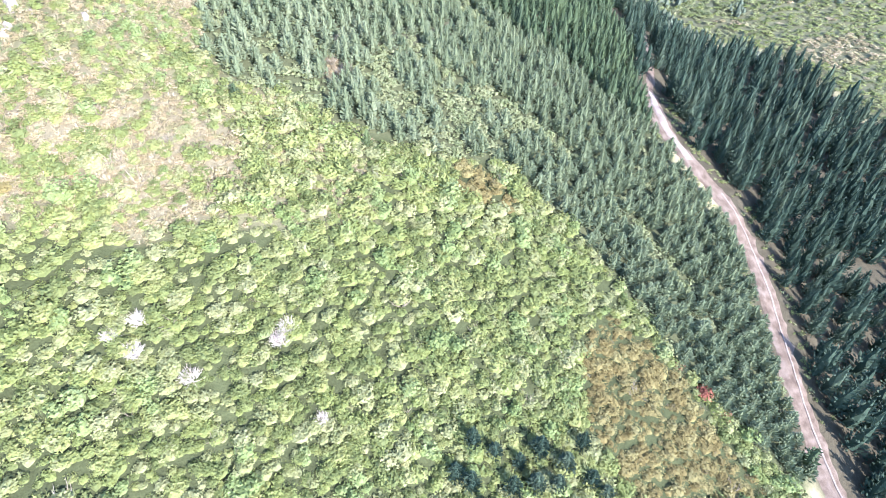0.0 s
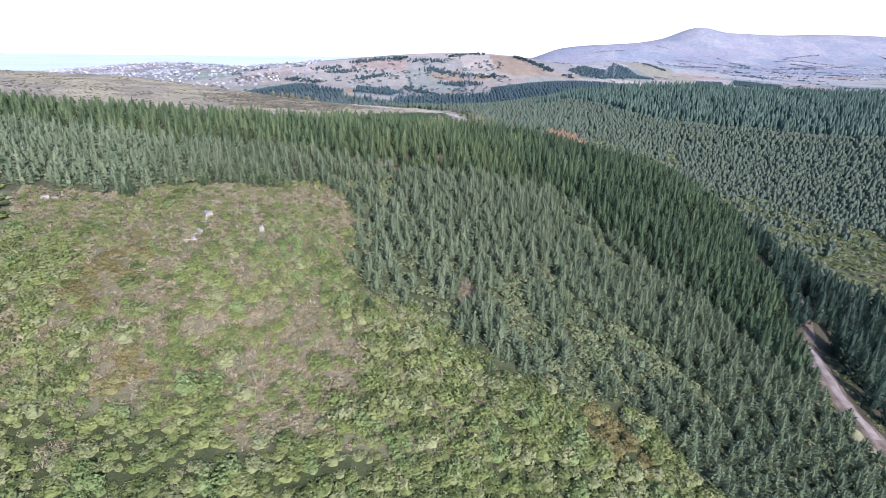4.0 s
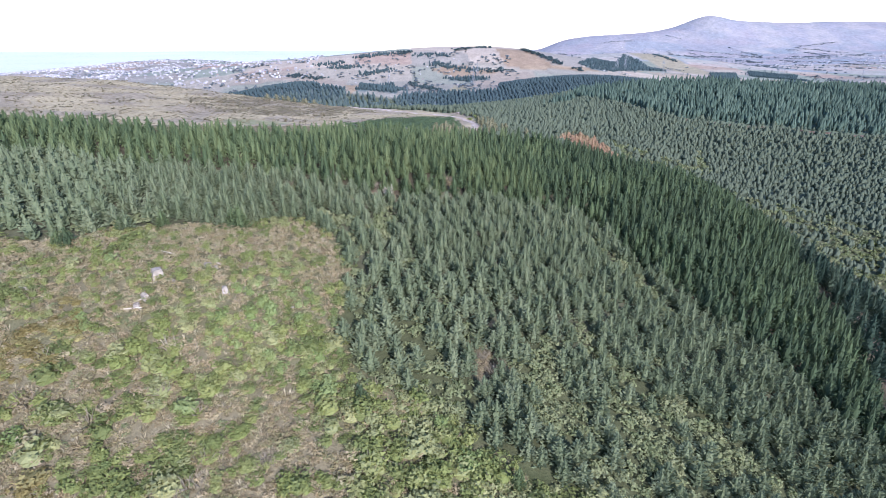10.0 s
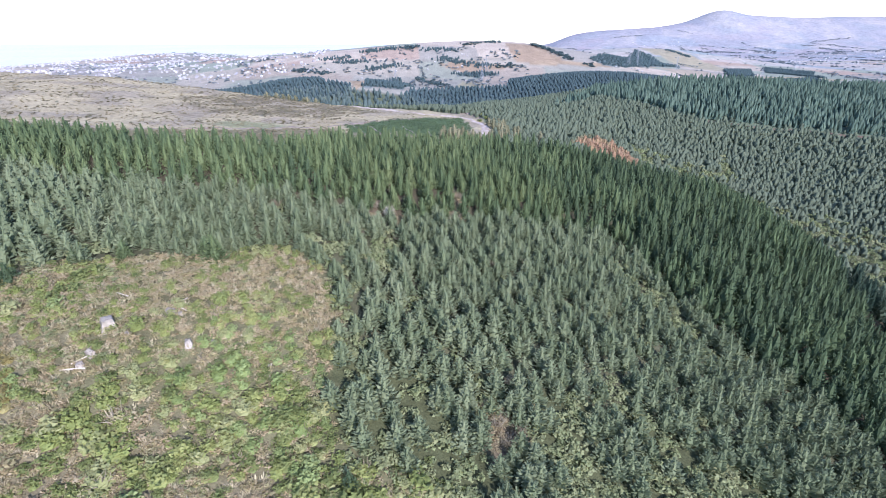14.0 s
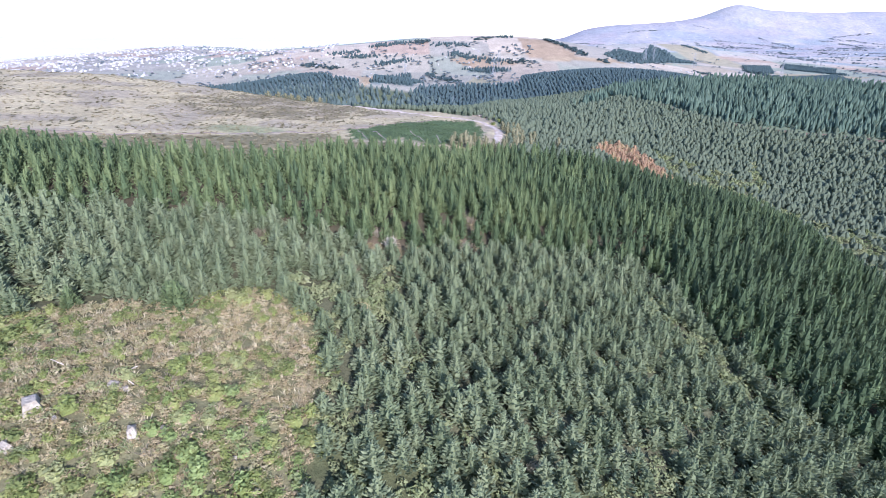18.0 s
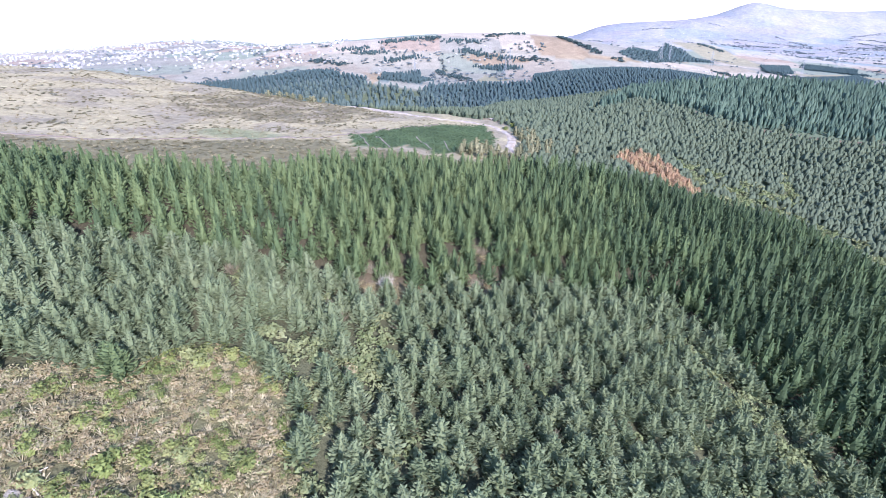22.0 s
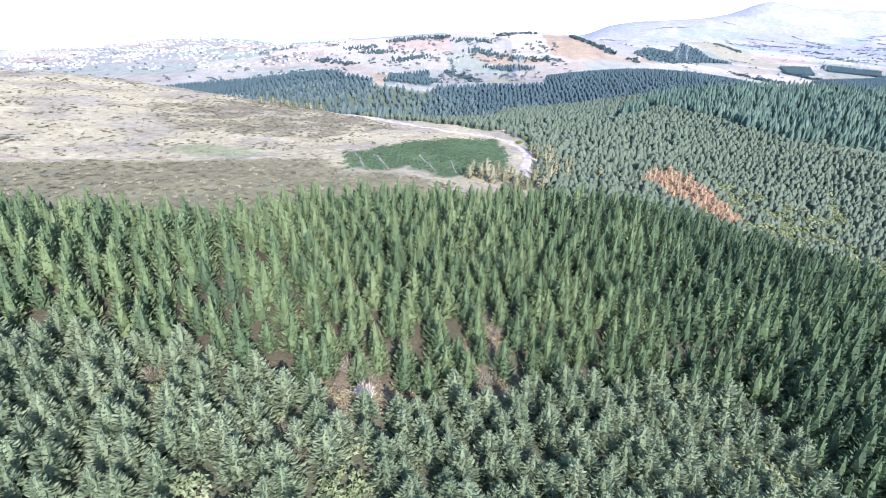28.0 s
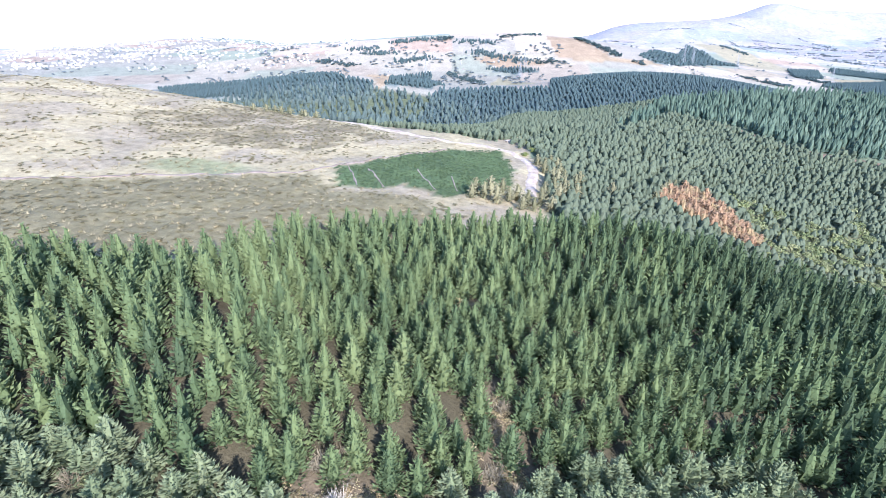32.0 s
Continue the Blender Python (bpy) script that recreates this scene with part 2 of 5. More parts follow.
def ground(x, y):
    x, y = np.asarray(x, float), np.asarray(y, float)
    z = swells(np.clip(x, -240, 380), np.clip(y, -95, 585))
    z = z + hump(x, y, -54, 119, 26, 16, 5)              # the knoll with the rocks
    z = z + hump(x, y, 128, 112, 45, 55, 6)              # bench that carries the road
    z = z + hump(x, y, 110, 226, 46, 32, 12) + hump(x, y, 40, 262, 34, 20, 4) + hump(x, y, 160, 205, 24, 26, 3) + hump(x, y, 106, 254, 28, 18, 4)  # shoulder of the pine band
    z = z - hump(x, y, 208, 240, 36, 40, 8)              # the valley side falls off beyond it
    z = z - 0.06 * np.maximum(-210 - x, 0) + 0.10 * np.clip(-210 - x, 0, 160) - 0.2 * np.maximum(x - 470, 0) * (y < 2000)
    z = z - 52 * smooth(395, 640, y) * smooth(30, -60, x)        # the grassland falls away behind its crest
    stand = np.minimum(to_line(PALE_EDGE, x, y), 4 * to_line(BAND_FAR, x, y)) * inside(DARK, x, y)
    z = z + (4.0 + 1.4 * smooth(30, 80, x)) * smooth(0, 16, stand) * smooth(165, 135, x) * smooth(140, 165, y)        # bench under the pine band
    away = np.maximum.reduce([smooth(560, 720, y), smooth(480, 900, x), smooth(600, 900, -x), smooth(300, 900, -y)])
    z = z + bumps(x, y) * (1 - away)
    return z * (1 - away) + far_land(x, y) * away


def inside(poly, x, y):
    x, y = np.asarray(x, float), np.asarray(y, float)
    hit = np.zeros(x.shape, bool)
    for (ax, ay), (bx, by) in zip(poly, poly[1:] + poly[:1]):
        if ay != by:
            hit ^= ((ay > y) != (by > y)) & (x < (bx - ax) * (y - ay) / (by - ay) + ax)
    return hit


def to_line(line, x, y):
    """Distance in plan from a run of points."""
    x, y = np.asarray(x, float), np.asarray(y, float)
    best = np.full(x.shape, 1e9)
    for (ax, ay), (bx, by) in zip(line, line[1:]):
        k = np.clip(((x - ax) * (bx - ax) + (y - ay) * (by - ay)) / ((bx - ax) ** 2 + (by - ay) ** 2), 0, 1)
        best = np.minimum(best, np.hypot(x - ax - k * (bx - ax), y - ay - k * (by - ay)))
    return best


def patchy(x, y, size, seed):
    """Even noise from 0 to 1 over the plan."""
    v = 0
    for k in range(4):
        a = seed * 1.7 + k * 2.1
        v = v + np.sin((x * math.cos(a) + y * math.sin(a)) * 6.28 / size * (0.6 + 0.35 * k) + a * 5
                       + 1.5 * np.sin((y * math.cos(a) - x * math.sin(a)) * 6.28 / size * 0.7 + a))
    return 0.5 + v / 8


# ---- plan of the cover ----
SCRUB_EDGE = [(-240, 126), (-160, 128), (-121, 130), (-91, 130), (-82, 133), (-74, 135), (-67, 139), (-60, 141), (-53, 140), (-48, 146), (-41, 149),
              (-34, 147), (-28, 142), (-24, 132), (-22.5, 122), (-21, 107), (-14, 102), (-5, 103), (8, 94), (29, 90), (50, 90), (63, 77), (69, 65), (76, 51),
              (82, 39), (92, 23), (102, 9), (112, -20), (118, -90)]
SCRUB = SCRUB_EDGE + [(-240, -90)]
PALE_EDGE = [(-240, 203), (-153, 187), (-117, 178), (-103, 173), (-76, 173), (-61, 174), (-47, 172.5), (-36, 170.5), (-22, 169), (-6, 175), (7, 181),
             (30, 191), (50, 197), (58, 176), (74, 156), (89, 143), (98, 124)]
ROAD_TOP = [(190, 262), (175, 235), (159, 202), (142, 170), (132, 150), (125, 138)]
ROAD = [(125, 138), (120, 126), (118, 114), (120, 101), (126, 89), (128, 78), (127, 66), (124, 50), (119, 34), (116, 20), (114, 6), (112, -20), (112, -60)]
PALE = PALE_EDGE + [(112, 112), (114, 98), (120, 86), (121, 66), (118, 50), (113, 35), (109, 20), (107, 6)] + SCRUB_EDGE[::-1][2:]
BAND_FAR = [(-240, 226), (-130, 213), (-86, 208), (-63, 212), (-54, 219), (-45, 232), (0, 254), (31, 266), (62, 270), (90, 264), (128, 252),
            (165, 238), (250, 196)]
DARK = PALE_EDGE + [(112, 112), (120, 96), (123, 80), (121, 66), (118, 50), (113, 35), (109, 20), (107, 6), (107, -90), (260, -90)] + BAND_FAR[::-1]
TRACK = [(14, 296), (15, 317), (18, 338), (16, 355), (10, 366), (-2, 374), (-23, 381), (-48, 394), (-80, 424), (-130, 470)]
YOUNG_PLOT = [(-57, 313), (-49, 287), (-36, 290), (-30, 296), (-20, 292), (-15, 286), (-3, 297), (8, 312), (10, 338), (5, 364), (-19, 358), (-28, 351), (-45, 325)]
PLOT_STRIPS = [[(-54, 319), (-48, 304), (-43, 289)], [(-45, 315), (-39, 302), (-35, 292)], [(-27, 318), (-22, 304), (-18, 294)], [(-14, 313), (-11, 297)]]
HEATH_PATCH = [(-164, 359), (-142, 434), (-71, 411), (-45, 376), (-74, 335), (-106, 328), (-134, 325)]
GREY_HEATH = [(-240, 228), (-130, 216), (-86, 211), (-61, 220), (-47, 238), (-10, 256), (-20, 285), (-50, 285), (-62, 300), (-90, 286), (-118, 272), (-150, 256), (-240, 262)]
DRY_PATCHES = [(-58, 95, 9, 4), (-66, 100, 6, 5), (-43, 89, 9, 4), (-34, 84, 7, 4), (-27, 92, 4, 7), (-20, 87, 4, 7), (-29, 74, 8, 4), (-36, 71, 6, 4), (-60, 76, 7, 5), (-33, 77, 4, 4),
               (-73, 113, 9, 5), (-48, 102, 7, 3), (-31, 99, 5, 4)]
DIP = [(-90, 446), (-150, 505), (-330, 600), (-330, 750), (-140, 770), (-60, 770), (60, 690), (70, 610), (10, 560), (-20, 500), (-40, 440), (-62, 428)]
VALLEY_SCRUB = [(256, 100), (252, 205), (226, 226), (212, 262), (226, 292), (300, 285), (430, 250), (430, 100)]
GULLY_FLOOR = [(93, 312), (104, 342), (108, 366), (120, 364), (138, 356), (160, 362), (178, 384), (170, 352), (158, 336), (180, 324), (196, 322), (214, 322), (232, 312), (258, 292), (270, 262), (232, 246), (205, 262), (175, 284), (140, 298), (110, 304)]
SHRUB_GAPS = [[(13, 118), (21, 117), (29, 102), (22, 98), (15, 105)], [(33, 116), (43, 111), (58, 111), (60, 102), (52, 93), (44, 96), (34, 101)]]
STRAW_FIELD = [(-84, 82), (-78, 101), (-64, 104), (-52, 99), (-41, 94), (-31, 99), (-24, 97), (-16, 88), (-19, 79), (-33, 72), (-45, 76), (-62, 74)]
FERN_SPOTS = [(-77, 98, 7), (39, 83, 6), (45, 80, 4), (-64, 75, 4), (-73, 107, 4), (-62, 79, 3)]
GLADES = [(-5, 211, 4.0), (0, 187, 2.8), (2, 180, 2.6), (-21, 170, 2.6), (-16, 171.5, 2.6), (-11, 172, 2.2), (8, 113, 3.0)]

# ---- mesh helpers ----


def mesh_object(name, verts, faces, mat, parent=None, tint=None, smooth_faces=False, label="", normals=None):
    """verts n x 3; faces m x 3 or m x 4; tint: one value a vertex; normals: the way each vertex of a plant faces."""
    verts, faces = np.asarray(verts, np.float32), np.asarray(faces, np.int32)
    me = bpy.data.meshes.new(name)
    k = faces.shape[1]
    me.vertices.add(len(verts))
    me.vertices.foreach_set("co", verts.ravel())
    me.loops.add(faces.size)
    me.loops.foreach_set("vertex_index", faces.ravel())
    me.polygons.add(len(faces))
    me.polygons.foreach_set("loop_start", np.arange(0, faces.size, k, dtype=np.int32))
    me.polygons.foreach_set("use_smooth", np.full(len(faces), smooth_faces))
    me.update(calc_edges=True)
    if tint is not None:
        me.attributes.new("tint", "FLOAT", "POINT").data.foreach_set("value", np.asarray(tint, np.float32))
    if normals is not None:
        me.attributes.new("custom_normal", "FLOAT_VECTOR", "POINT").data.foreach_set("vector", np.asarray(normals, np.float32).ravel())
    me.materials.append(mat)
    ob = new(name, me)
    if parent is not None:
        ob.parent = parent
    if label:
        ob["label"] = label
    return ob


def part(name, bm, mat, parent, label=""):
    """Links a bmesh as one mesh under a thing or a part."""
    me = bpy.data.meshes.new(name)
    bm.to_mesh(me)
    bm.free()
    me.materials.append(mat)
    ob = new(name, me)
    if parent is not None:
        ob.parent = parent
    if label:
        ob["label"] = label
    return ob


def tip_and_inner_shade(v):
    """-0.6 by the stem, as painted inner shade, to about 0.5 on the young shoots at the branch ends."""
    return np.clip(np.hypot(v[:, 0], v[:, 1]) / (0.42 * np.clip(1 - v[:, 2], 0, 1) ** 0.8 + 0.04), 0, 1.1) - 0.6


def scatter(proto, places, turns, sizes, values, tips=0.0):
    """Many copies of the shapes in proto (taken in turn) as one vertex and face list with a tint, and normals where they have them."""
    vs, fs, ts, ns, n = [], [], [], [], 0
    which = np.arange(len(places)) % len(proto)
    for k, (v, f, *way) in enumerate(proto):
        pick = np.nonzero(which == k)[0]
        if not len(pick):
            continue
        c, s = np.cos(turns[pick])[:, None], np.sin(turns[pick])[:, None]
        w, h = sizes[pick, 0][:, None], sizes[pick, 1][:, None]
        x = (v[None, :, 0] * c - v[None, :, 1] * s) * w
        y = (v[None, :, 0] * s + v[None, :, 1] * c) * w
        z = v[None, :, 2] * h
        out = np.stack([x, y, z], -1) + places[pick][:, None, :]
        vs.append(out.reshape(-1, 3))
        fs.append((f[None] + (np.arange(len(pick)) * len(v))[:, None, None]).reshape(-1, 3) + n)
        ts.append(np.clip(values[pick][:, None] + tips * tip_and_inner_shade(v)[None], 0, 1).ravel())
        if way:
            q = way[0][None]
            ns.append(np.stack([q[..., 0] * c - q[..., 1] * s, q[..., 0] * s + q[..., 1] * c, np.broadcast_to(q[..., 2], (len(pick), len(v)))], -1).reshape(-1, 3))
        n += len(pick) * len(v)
    return np.concatenate(vs), np.concatenate(fs), np.concatenate(ts), np.concatenate(ns) if ns else None


# ---- plant shapes ----


def fir_outline(u):
    """Reach of a fir's crown at the height u: a cone with a rounded foot."""
    return (1 - u) ** 0.78 * min(1.0, 0.75 + 3 * u)


def pine_outline(u):
    """Reach of a pine's crown: full to two thirds of the height, then a blunt top."""
    return (1 - u) ** 0.78 * min(1.0, 0.74 + 1.3 * u)


def larch_outline(u):
    return (1 - u) ** 0.5 * min(1.0, 0.6 + 2 * u)


def conifer_crown(rng, outline, rings, sides, whorls, sprays, size, rise=0.4, fill=0.66, start=0.04, broad=0.2, loose=0.3):
    """A crown 1 m high and 1 m across: a ragged inner body of dense twigs, and needle sprays in whorls
    that stand out of it, each a pointed blade turned at its own angle."""
    vs, fs = [], []
    for k in range(rings + 1):
        u = start + (0.93 - start) * k / rings
        for j in range(sides):
            q = 0.5 * fill * outline(u) * rng.uniform(0.72, 1.2) + 0.008
            a = 6.283 * (j + 0.5 * (k % 2)) / sides + rng.uniform(-0.15, 0.15)
            vs.append(np.array([q * math.cos(a), q * math.sin(a), u + rng.uniform(-0.02, 0.02)]))
    for k in range(rings):
        for j in range(sides):
            p, q = k * sides + j, k * sides + (j + 1) % sides
            fs.extend([(p, q, q + sides), (p, q + sides, p + sides)])
    top = len(vs)
    vs.append(np.array([0, 0, 0.98]))
    fs.extend([(rings * sides + j, rings * sides + (j + 1) % sides, top) for j in range(sides)])
    us = np.array([start + (0.97 - start) * (k + 0.5) / whorls for k in range(whorls)])
    share = np.array([outline(u) + 0.12 for u in us])
    count = np.maximum(3, np.round(share / share.sum() * sprays)).astype(int)
    for u0, n in zip(us, count):
        turn, swell = rng.uniform(0, 6.28), rng.uniform(0.88, 1.1)
        for j in range(n):
            a = turn + 6.283 * j / n + rng.uniform(-0.3, 0.3)
            u = min(0.98, max(0.01, u0 + rng.uniform(-loose, loose) / whorls))
            d = np.array([math.cos(a), math.sin(a), 0.0])
            r = 0.5 * outline(u) * swell * rng.uniform(0.62, 1.1) + 0.03
            e = d + np.array([0, 0, rise * rng.uniform(0.5, 1.5)]) + rng.normal(size=3) * 0.16
            e /= np.linalg.norm(e)
            length = size * rng.uniform(0.75, 1.25) * (0.4 + 0.6 * outline(u))
            root = d * max(0.0, r - 0.8 * length) + np.array([0, 0, u])
            side = np.cross(e, np.array([0, 0, 1.0]) + rng.normal(size=3) * 0.35)
            side *= length * broad / (np.linalg.norm(side) + 1e-9)
            mid = root + e * length * 0.5 - np.array([0, 0, 0.08 * length])
            i = len(vs)
            vs.extend([root, mid + side, root + e * length, mid - side])
            fs.extend([(i, i + 1, i + 2), (i, i + 2, i + 3)])
    return outward(np.array(vs), np.array(fs), rng)


def outward(v, f, rng, lift=0.5, rough=0.3):
    """The shape with its faces turned outwards, and normals that follow the round of the crown (lift None: of a dome)."""
    r = np.hypot(v[:, 0], v[:, 1])[:, None] + 1e-6
    if lift is None:
        away = v - np.array([0, 0, 0.12])
    else:
        away = np.concatenate([v[:, :2] / r * np.minimum(1, r / 0.06), np.full((len(v), 1), lift)], 1)
    face = np.cross(v[f[:, 1]] - v[f[:, 0]], v[f[:, 2]] - v[f[:, 0]])
    face /= np.linalg.norm(face, axis=1)[:, None] + 1e-12
    back = (face * away[f].mean(1)).sum(1) < 0
    f = np.where(back[:, None], f[:, ::-1], f)
    face = np.where(back[:, None], -face, face)
    own = np.zeros_like(v)
    for k in range(3):
        np.add.at(own, f[:, k], face)
    own /= np.linalg.norm(own, axis=1)[:, None] + 1e-12
    q = away / (np.linalg.norm(away, axis=1)[:, None] + 1e-9) + 0.4 * own + rng.normal(size=v.shape) * rough * 0.5
    return v, f, q / np.linalg.norm(q, axis=1)[:, None]


def trunk_shape(sides=6, foot=0.022, rings=4, lean=0.01, rng=None):
    vs, fs = [], []
    for k in range(rings + 1):
        u = k / rings
        r = foot * (1 - 0.9 * u) * (1.25 if k == 0 else 1)
        ox = lean * math.sin(u * 3.0)
        for j in range(sides):
            a = 6.283 * j / sides
            vs.append((ox + r * math.cos(a), r * math.sin(a), u * 0.97 - (0.03 if k == 0 else 0)))
    for k in range(rings):
        for j in range(sides):
            a, b = k * sides + j, k * sides + (j + 1) % sides
            fs.extend([(a, b, b + sides), (a, b + sides, a + sides)])
    return np.array(vs), np.array(fs)


def leafy_dome(rng, leaves, leaf, lumps=5, flat=0.75, core=True):
    """A bush about 1 m across and 1 m high: leaf sprays over a lumpy dome, with a twiggy core."""
    vs, fs = [], []
    cs = [np.array([rng.uniform(-0.24, 0.24), rng.uniform(-0.24, 0.24), rng.uniform(0.2, 0.6)]) for _ in range(lumps)]
    rs = [rng.uniform(0.2, 0.34) for _ in range(lumps)]
    if core:
        n = 7
        for k, (r, z) in enumerate(((0.30, 0.0), (0.29, 0.2), (0.14, 0.37))):
            for j in range(n):
                a = 6.283 * j / n + k * 0.4
                q = r * rng.uniform(0.8, 1.15)
                vs.append(np.array([q * math.cos(a), q * math.sin(a), z]))
        vs.append(np.array([0, 0, 0.46]))
        for k in range(2):
            for j in range(n):
                a, b = k * n + j, k * n + (j + 1) % n
                fs.extend([(a, b, b + n), (a, b + n, a + n)])
        for j in range(n):
            fs.append((2 * n + j, 2 * n + (j + 1) % n, 3 * n))
    for _ in range(leaves):
        k = rng.integers(lumps)
        d = rng.normal(size=3)
        d[2] = abs(d[2]) * 0.9 + 0.1
        d /= np.linalg.norm(d)
        p = cs[k] + d * rs[k] * rng.uniform(0.85, 1.15)
        p[2] = max(p[2], 0.05)
        up = d + rng.normal(size=3) * 0.5
        up /= np.linalg.norm(up)
        s = np.cross(up, rng.normal(size=3))
        s /= np.linalg.norm(s)
        t = np.cross(up, s)
        w = leaf * rng.uniform(0.6, 1.3)
        i = len(vs)
        vs.extend([p - s * w * 0.7 - up * w * 0.1, p + s * w * 0.5 - t * w * 0.55, p + s * w * 0.5 + t * w * 0.55])
        fs.append((i, i + 1, i + 2))
    v = np.array(vs)
    v[:, 2] *= flat / 0.9
    return outward(v, np.array(fs), rng, lift=None)


def twig_bush(rng, stems, thick=0.012, spread=0.5, tiers=2):
    """Bare stems fanning up from one root, forked: three-sided tapered sticks."""
    vs, fs = [], []

    def stick(a, b, r0, r1):
        d = b - a
        s = np.cross(d, (0.3, 0.2, 0.9))
        s /= np.linalg.norm(s) + 1e-9
        t = np.cross(d, s)
        t /= np.linalg.norm(t) + 1e-9
        i = len(vs)
        for p, r in ((a, r0), (b, r1)):
            for j in range(3):
                q = 2.094 * j
                vs.append(p + (s * math.cos(q) + t * math.sin(q)) * r)
        for j in range(3):
            k = (j + 1) % 3
            fs.extend([(i + j, i + k, i + 3 + k), (i + j, i + 3 + k, i + 3 + j)])

    for _ in range(stems):
        a = rng.uniform(0, 6.28)
        r = spread * math.sqrt(rng.uniform(0, 1))
        root = np.array([math.cos(a), math.sin(a), 0]) * 0.06
        top = np.array([r * math.cos(a), r * math.sin(a), rng.uniform(0.55, 1.0) * (1.1 - 0.5 * r)])
        mid = root + (top - root) * rng.uniform(0.45, 0.6) + rng.normal(size=3) * 0.05
        stick(root, mid, thick * 1.6, thick)
        stick(mid, top, thick, thick * 0.3)
        for _ in range(tiers):
            end = mid + (top - mid) * rng.uniform(0.5, 1.0) + rng.normal(size=3) * 0.16
            stick(mid, end, thick * 0.8, thick * 0.25)
    return np.array(vs), np.array(fs)


def tuft(rng, blades):
    """A tuft of arching blades."""
    vs, fs = [], []
    for _ in range(blades):
        a, reach, high = rng.uniform(0, 6.28), rng.uniform(0.25, 0.6), rng.uniform(0.5, 1.0)
        d = np.array([math.cos(a), math.sin(a), 0.0])
        side = np.array([-d[1], d[0], 0.0]) * 0.05
        root = d * rng.uniform(0, 0.3)
        i = len(vs)
        vs.extend([root - side, root + side, root + d * reach + np.array([0, 0, high])])
        fs.append((i, i + 1, i + 2))
    return np.array(vs), np.array(fs)


rng = np.random.default_rng(11)
FIR_NEAR = [conifer_crown(rng, fir_outline, 5, 6, 12, 320, 0.2, 0.5, 0.36, broad=0.2, loose=0.35) for _ in range(6)]
FIR_MID = [conifer_crown(rng, fir_outline, 4, 5, 10, 170, 0.24, 0.5, 0.4, broad=0.22, loose=0.35) for _ in range(8)]
FIR_LITE = [conifer_crown(rng, fir_outline, 3, 5, 7, 46, 0.32, 0.5, 0.5, broad=0.25, loose=0.35) for _ in range(6)]
PINE_NEAR = [conifer_crown(rng, pine_outline, 5, 6, 13, 320, 0.18, 0.55, 0.45, broad=0.2, loose=0.6) for _ in range(6)]
PINE_MID = [conifer_crown(rng, pine_outline, 3, 5, 10, 116, 0.21, 0.55, 0.5, broad=0.25, loose=0.4) for _ in range(8)]
PINE_FAR = [conifer_crown(rng, pine_outline, 3, 5, 4, 10, 0.2, 0.9, 0.9, broad=0.25) for _ in range(6)]
FIR_FAR = [conifer_crown(rng, larch_outline, 2, 5, 2, 7, 0.26, 0.6, 0.88, broad=0.28) for _ in range(6)]
BELT_TREE = [conifer_crown(rng, larch_outline, 2, 4, 1, 3, 0.3, 0.6, 0.9) for _ in range(4)]
TRUNK = trunk_shape()
BUSH = [leafy_dome(rng, 140, 0.105, lumps=7) for _ in range(8)]
BUSH_BIG = [leafy_dome(rng, 300, 0.085, lumps=8) for _ in range(6)]
LOW_BUSH = [leafy_dome(rng, 46, 0.19, flat=0.6) for _ in range(6)]
MOUND = [leafy_dome(rng, 52, 0.135, lumps=5, flat=0.7, core=False) for _ in range(8)]
HUMMOCK = [leafy_dome(rng, 40, 0.18, lumps=4, flat=0.65, core=False) for _ in range(8)]
FAR_BUSH = [leafy_dome(rng, 30, 0.34, lumps=4, core=False) for _ in range(5)]
HEATH_CLUMP = [leafy_dome(rng, 16, 0.42, lumps=4, flat=0.6, core=False) for _ in range(6)]
HERB = [leafy_dome(rng, 30, 0.12, lumps=6, flat=0.6, core=False) for _ in range(6)]
TUFT = [tuft(rng, 18) for _ in range(5)]
TWIGS = [twig_bush(rng, 56, 0.013, 0.55, 3) for _ in range(4)]
TWIGS_LOW = [twig_bush(rng, 8, 0.02, 0.6, 1) for _ in range(4)]


def rows_in(poly, step, jitter, angle, seed, keep=lambda x, y: np.ones(x.shape, bool), lane=1.0):
    """Places on planting rows inside a plan outline."""
    r = np.random.default_rng(seed)
    p = np.array(poly, float)
    c, s = math.cos(angle), math.sin(angle)
    mid = p.mean(0)
    reach = np.abs(p - mid).max() * 1.5
    u, v = np.meshgrid(np.arange(-reach, reach, step), np.arange(-reach, reach, step * lane), indexing="ij")
    u = u + r.uniform(-jitter, jitter, u.shape) * step
    v = v + r.uniform(-jitter, jitter, v.shape) * step
    x, y = mid[0] + u * c - v * s, mid[1] + u * s + v * c
    ok = inside(poly, x, y)
    x, y = x[ok], y[ok]
    ok = keep(x, y)
    return x[ok], y[ok]


def off_glades(x, y):
    ok = np.ones(x.shape, bool)
    for gx, gy, gr in GLADES:
        ok &= np.hypot(x - gx, (y - gy) * 0.8) > gr * (0.85 + 0.3 * np.sin(3 * np.arctan2(y - gy, x - gx)))
    return ok


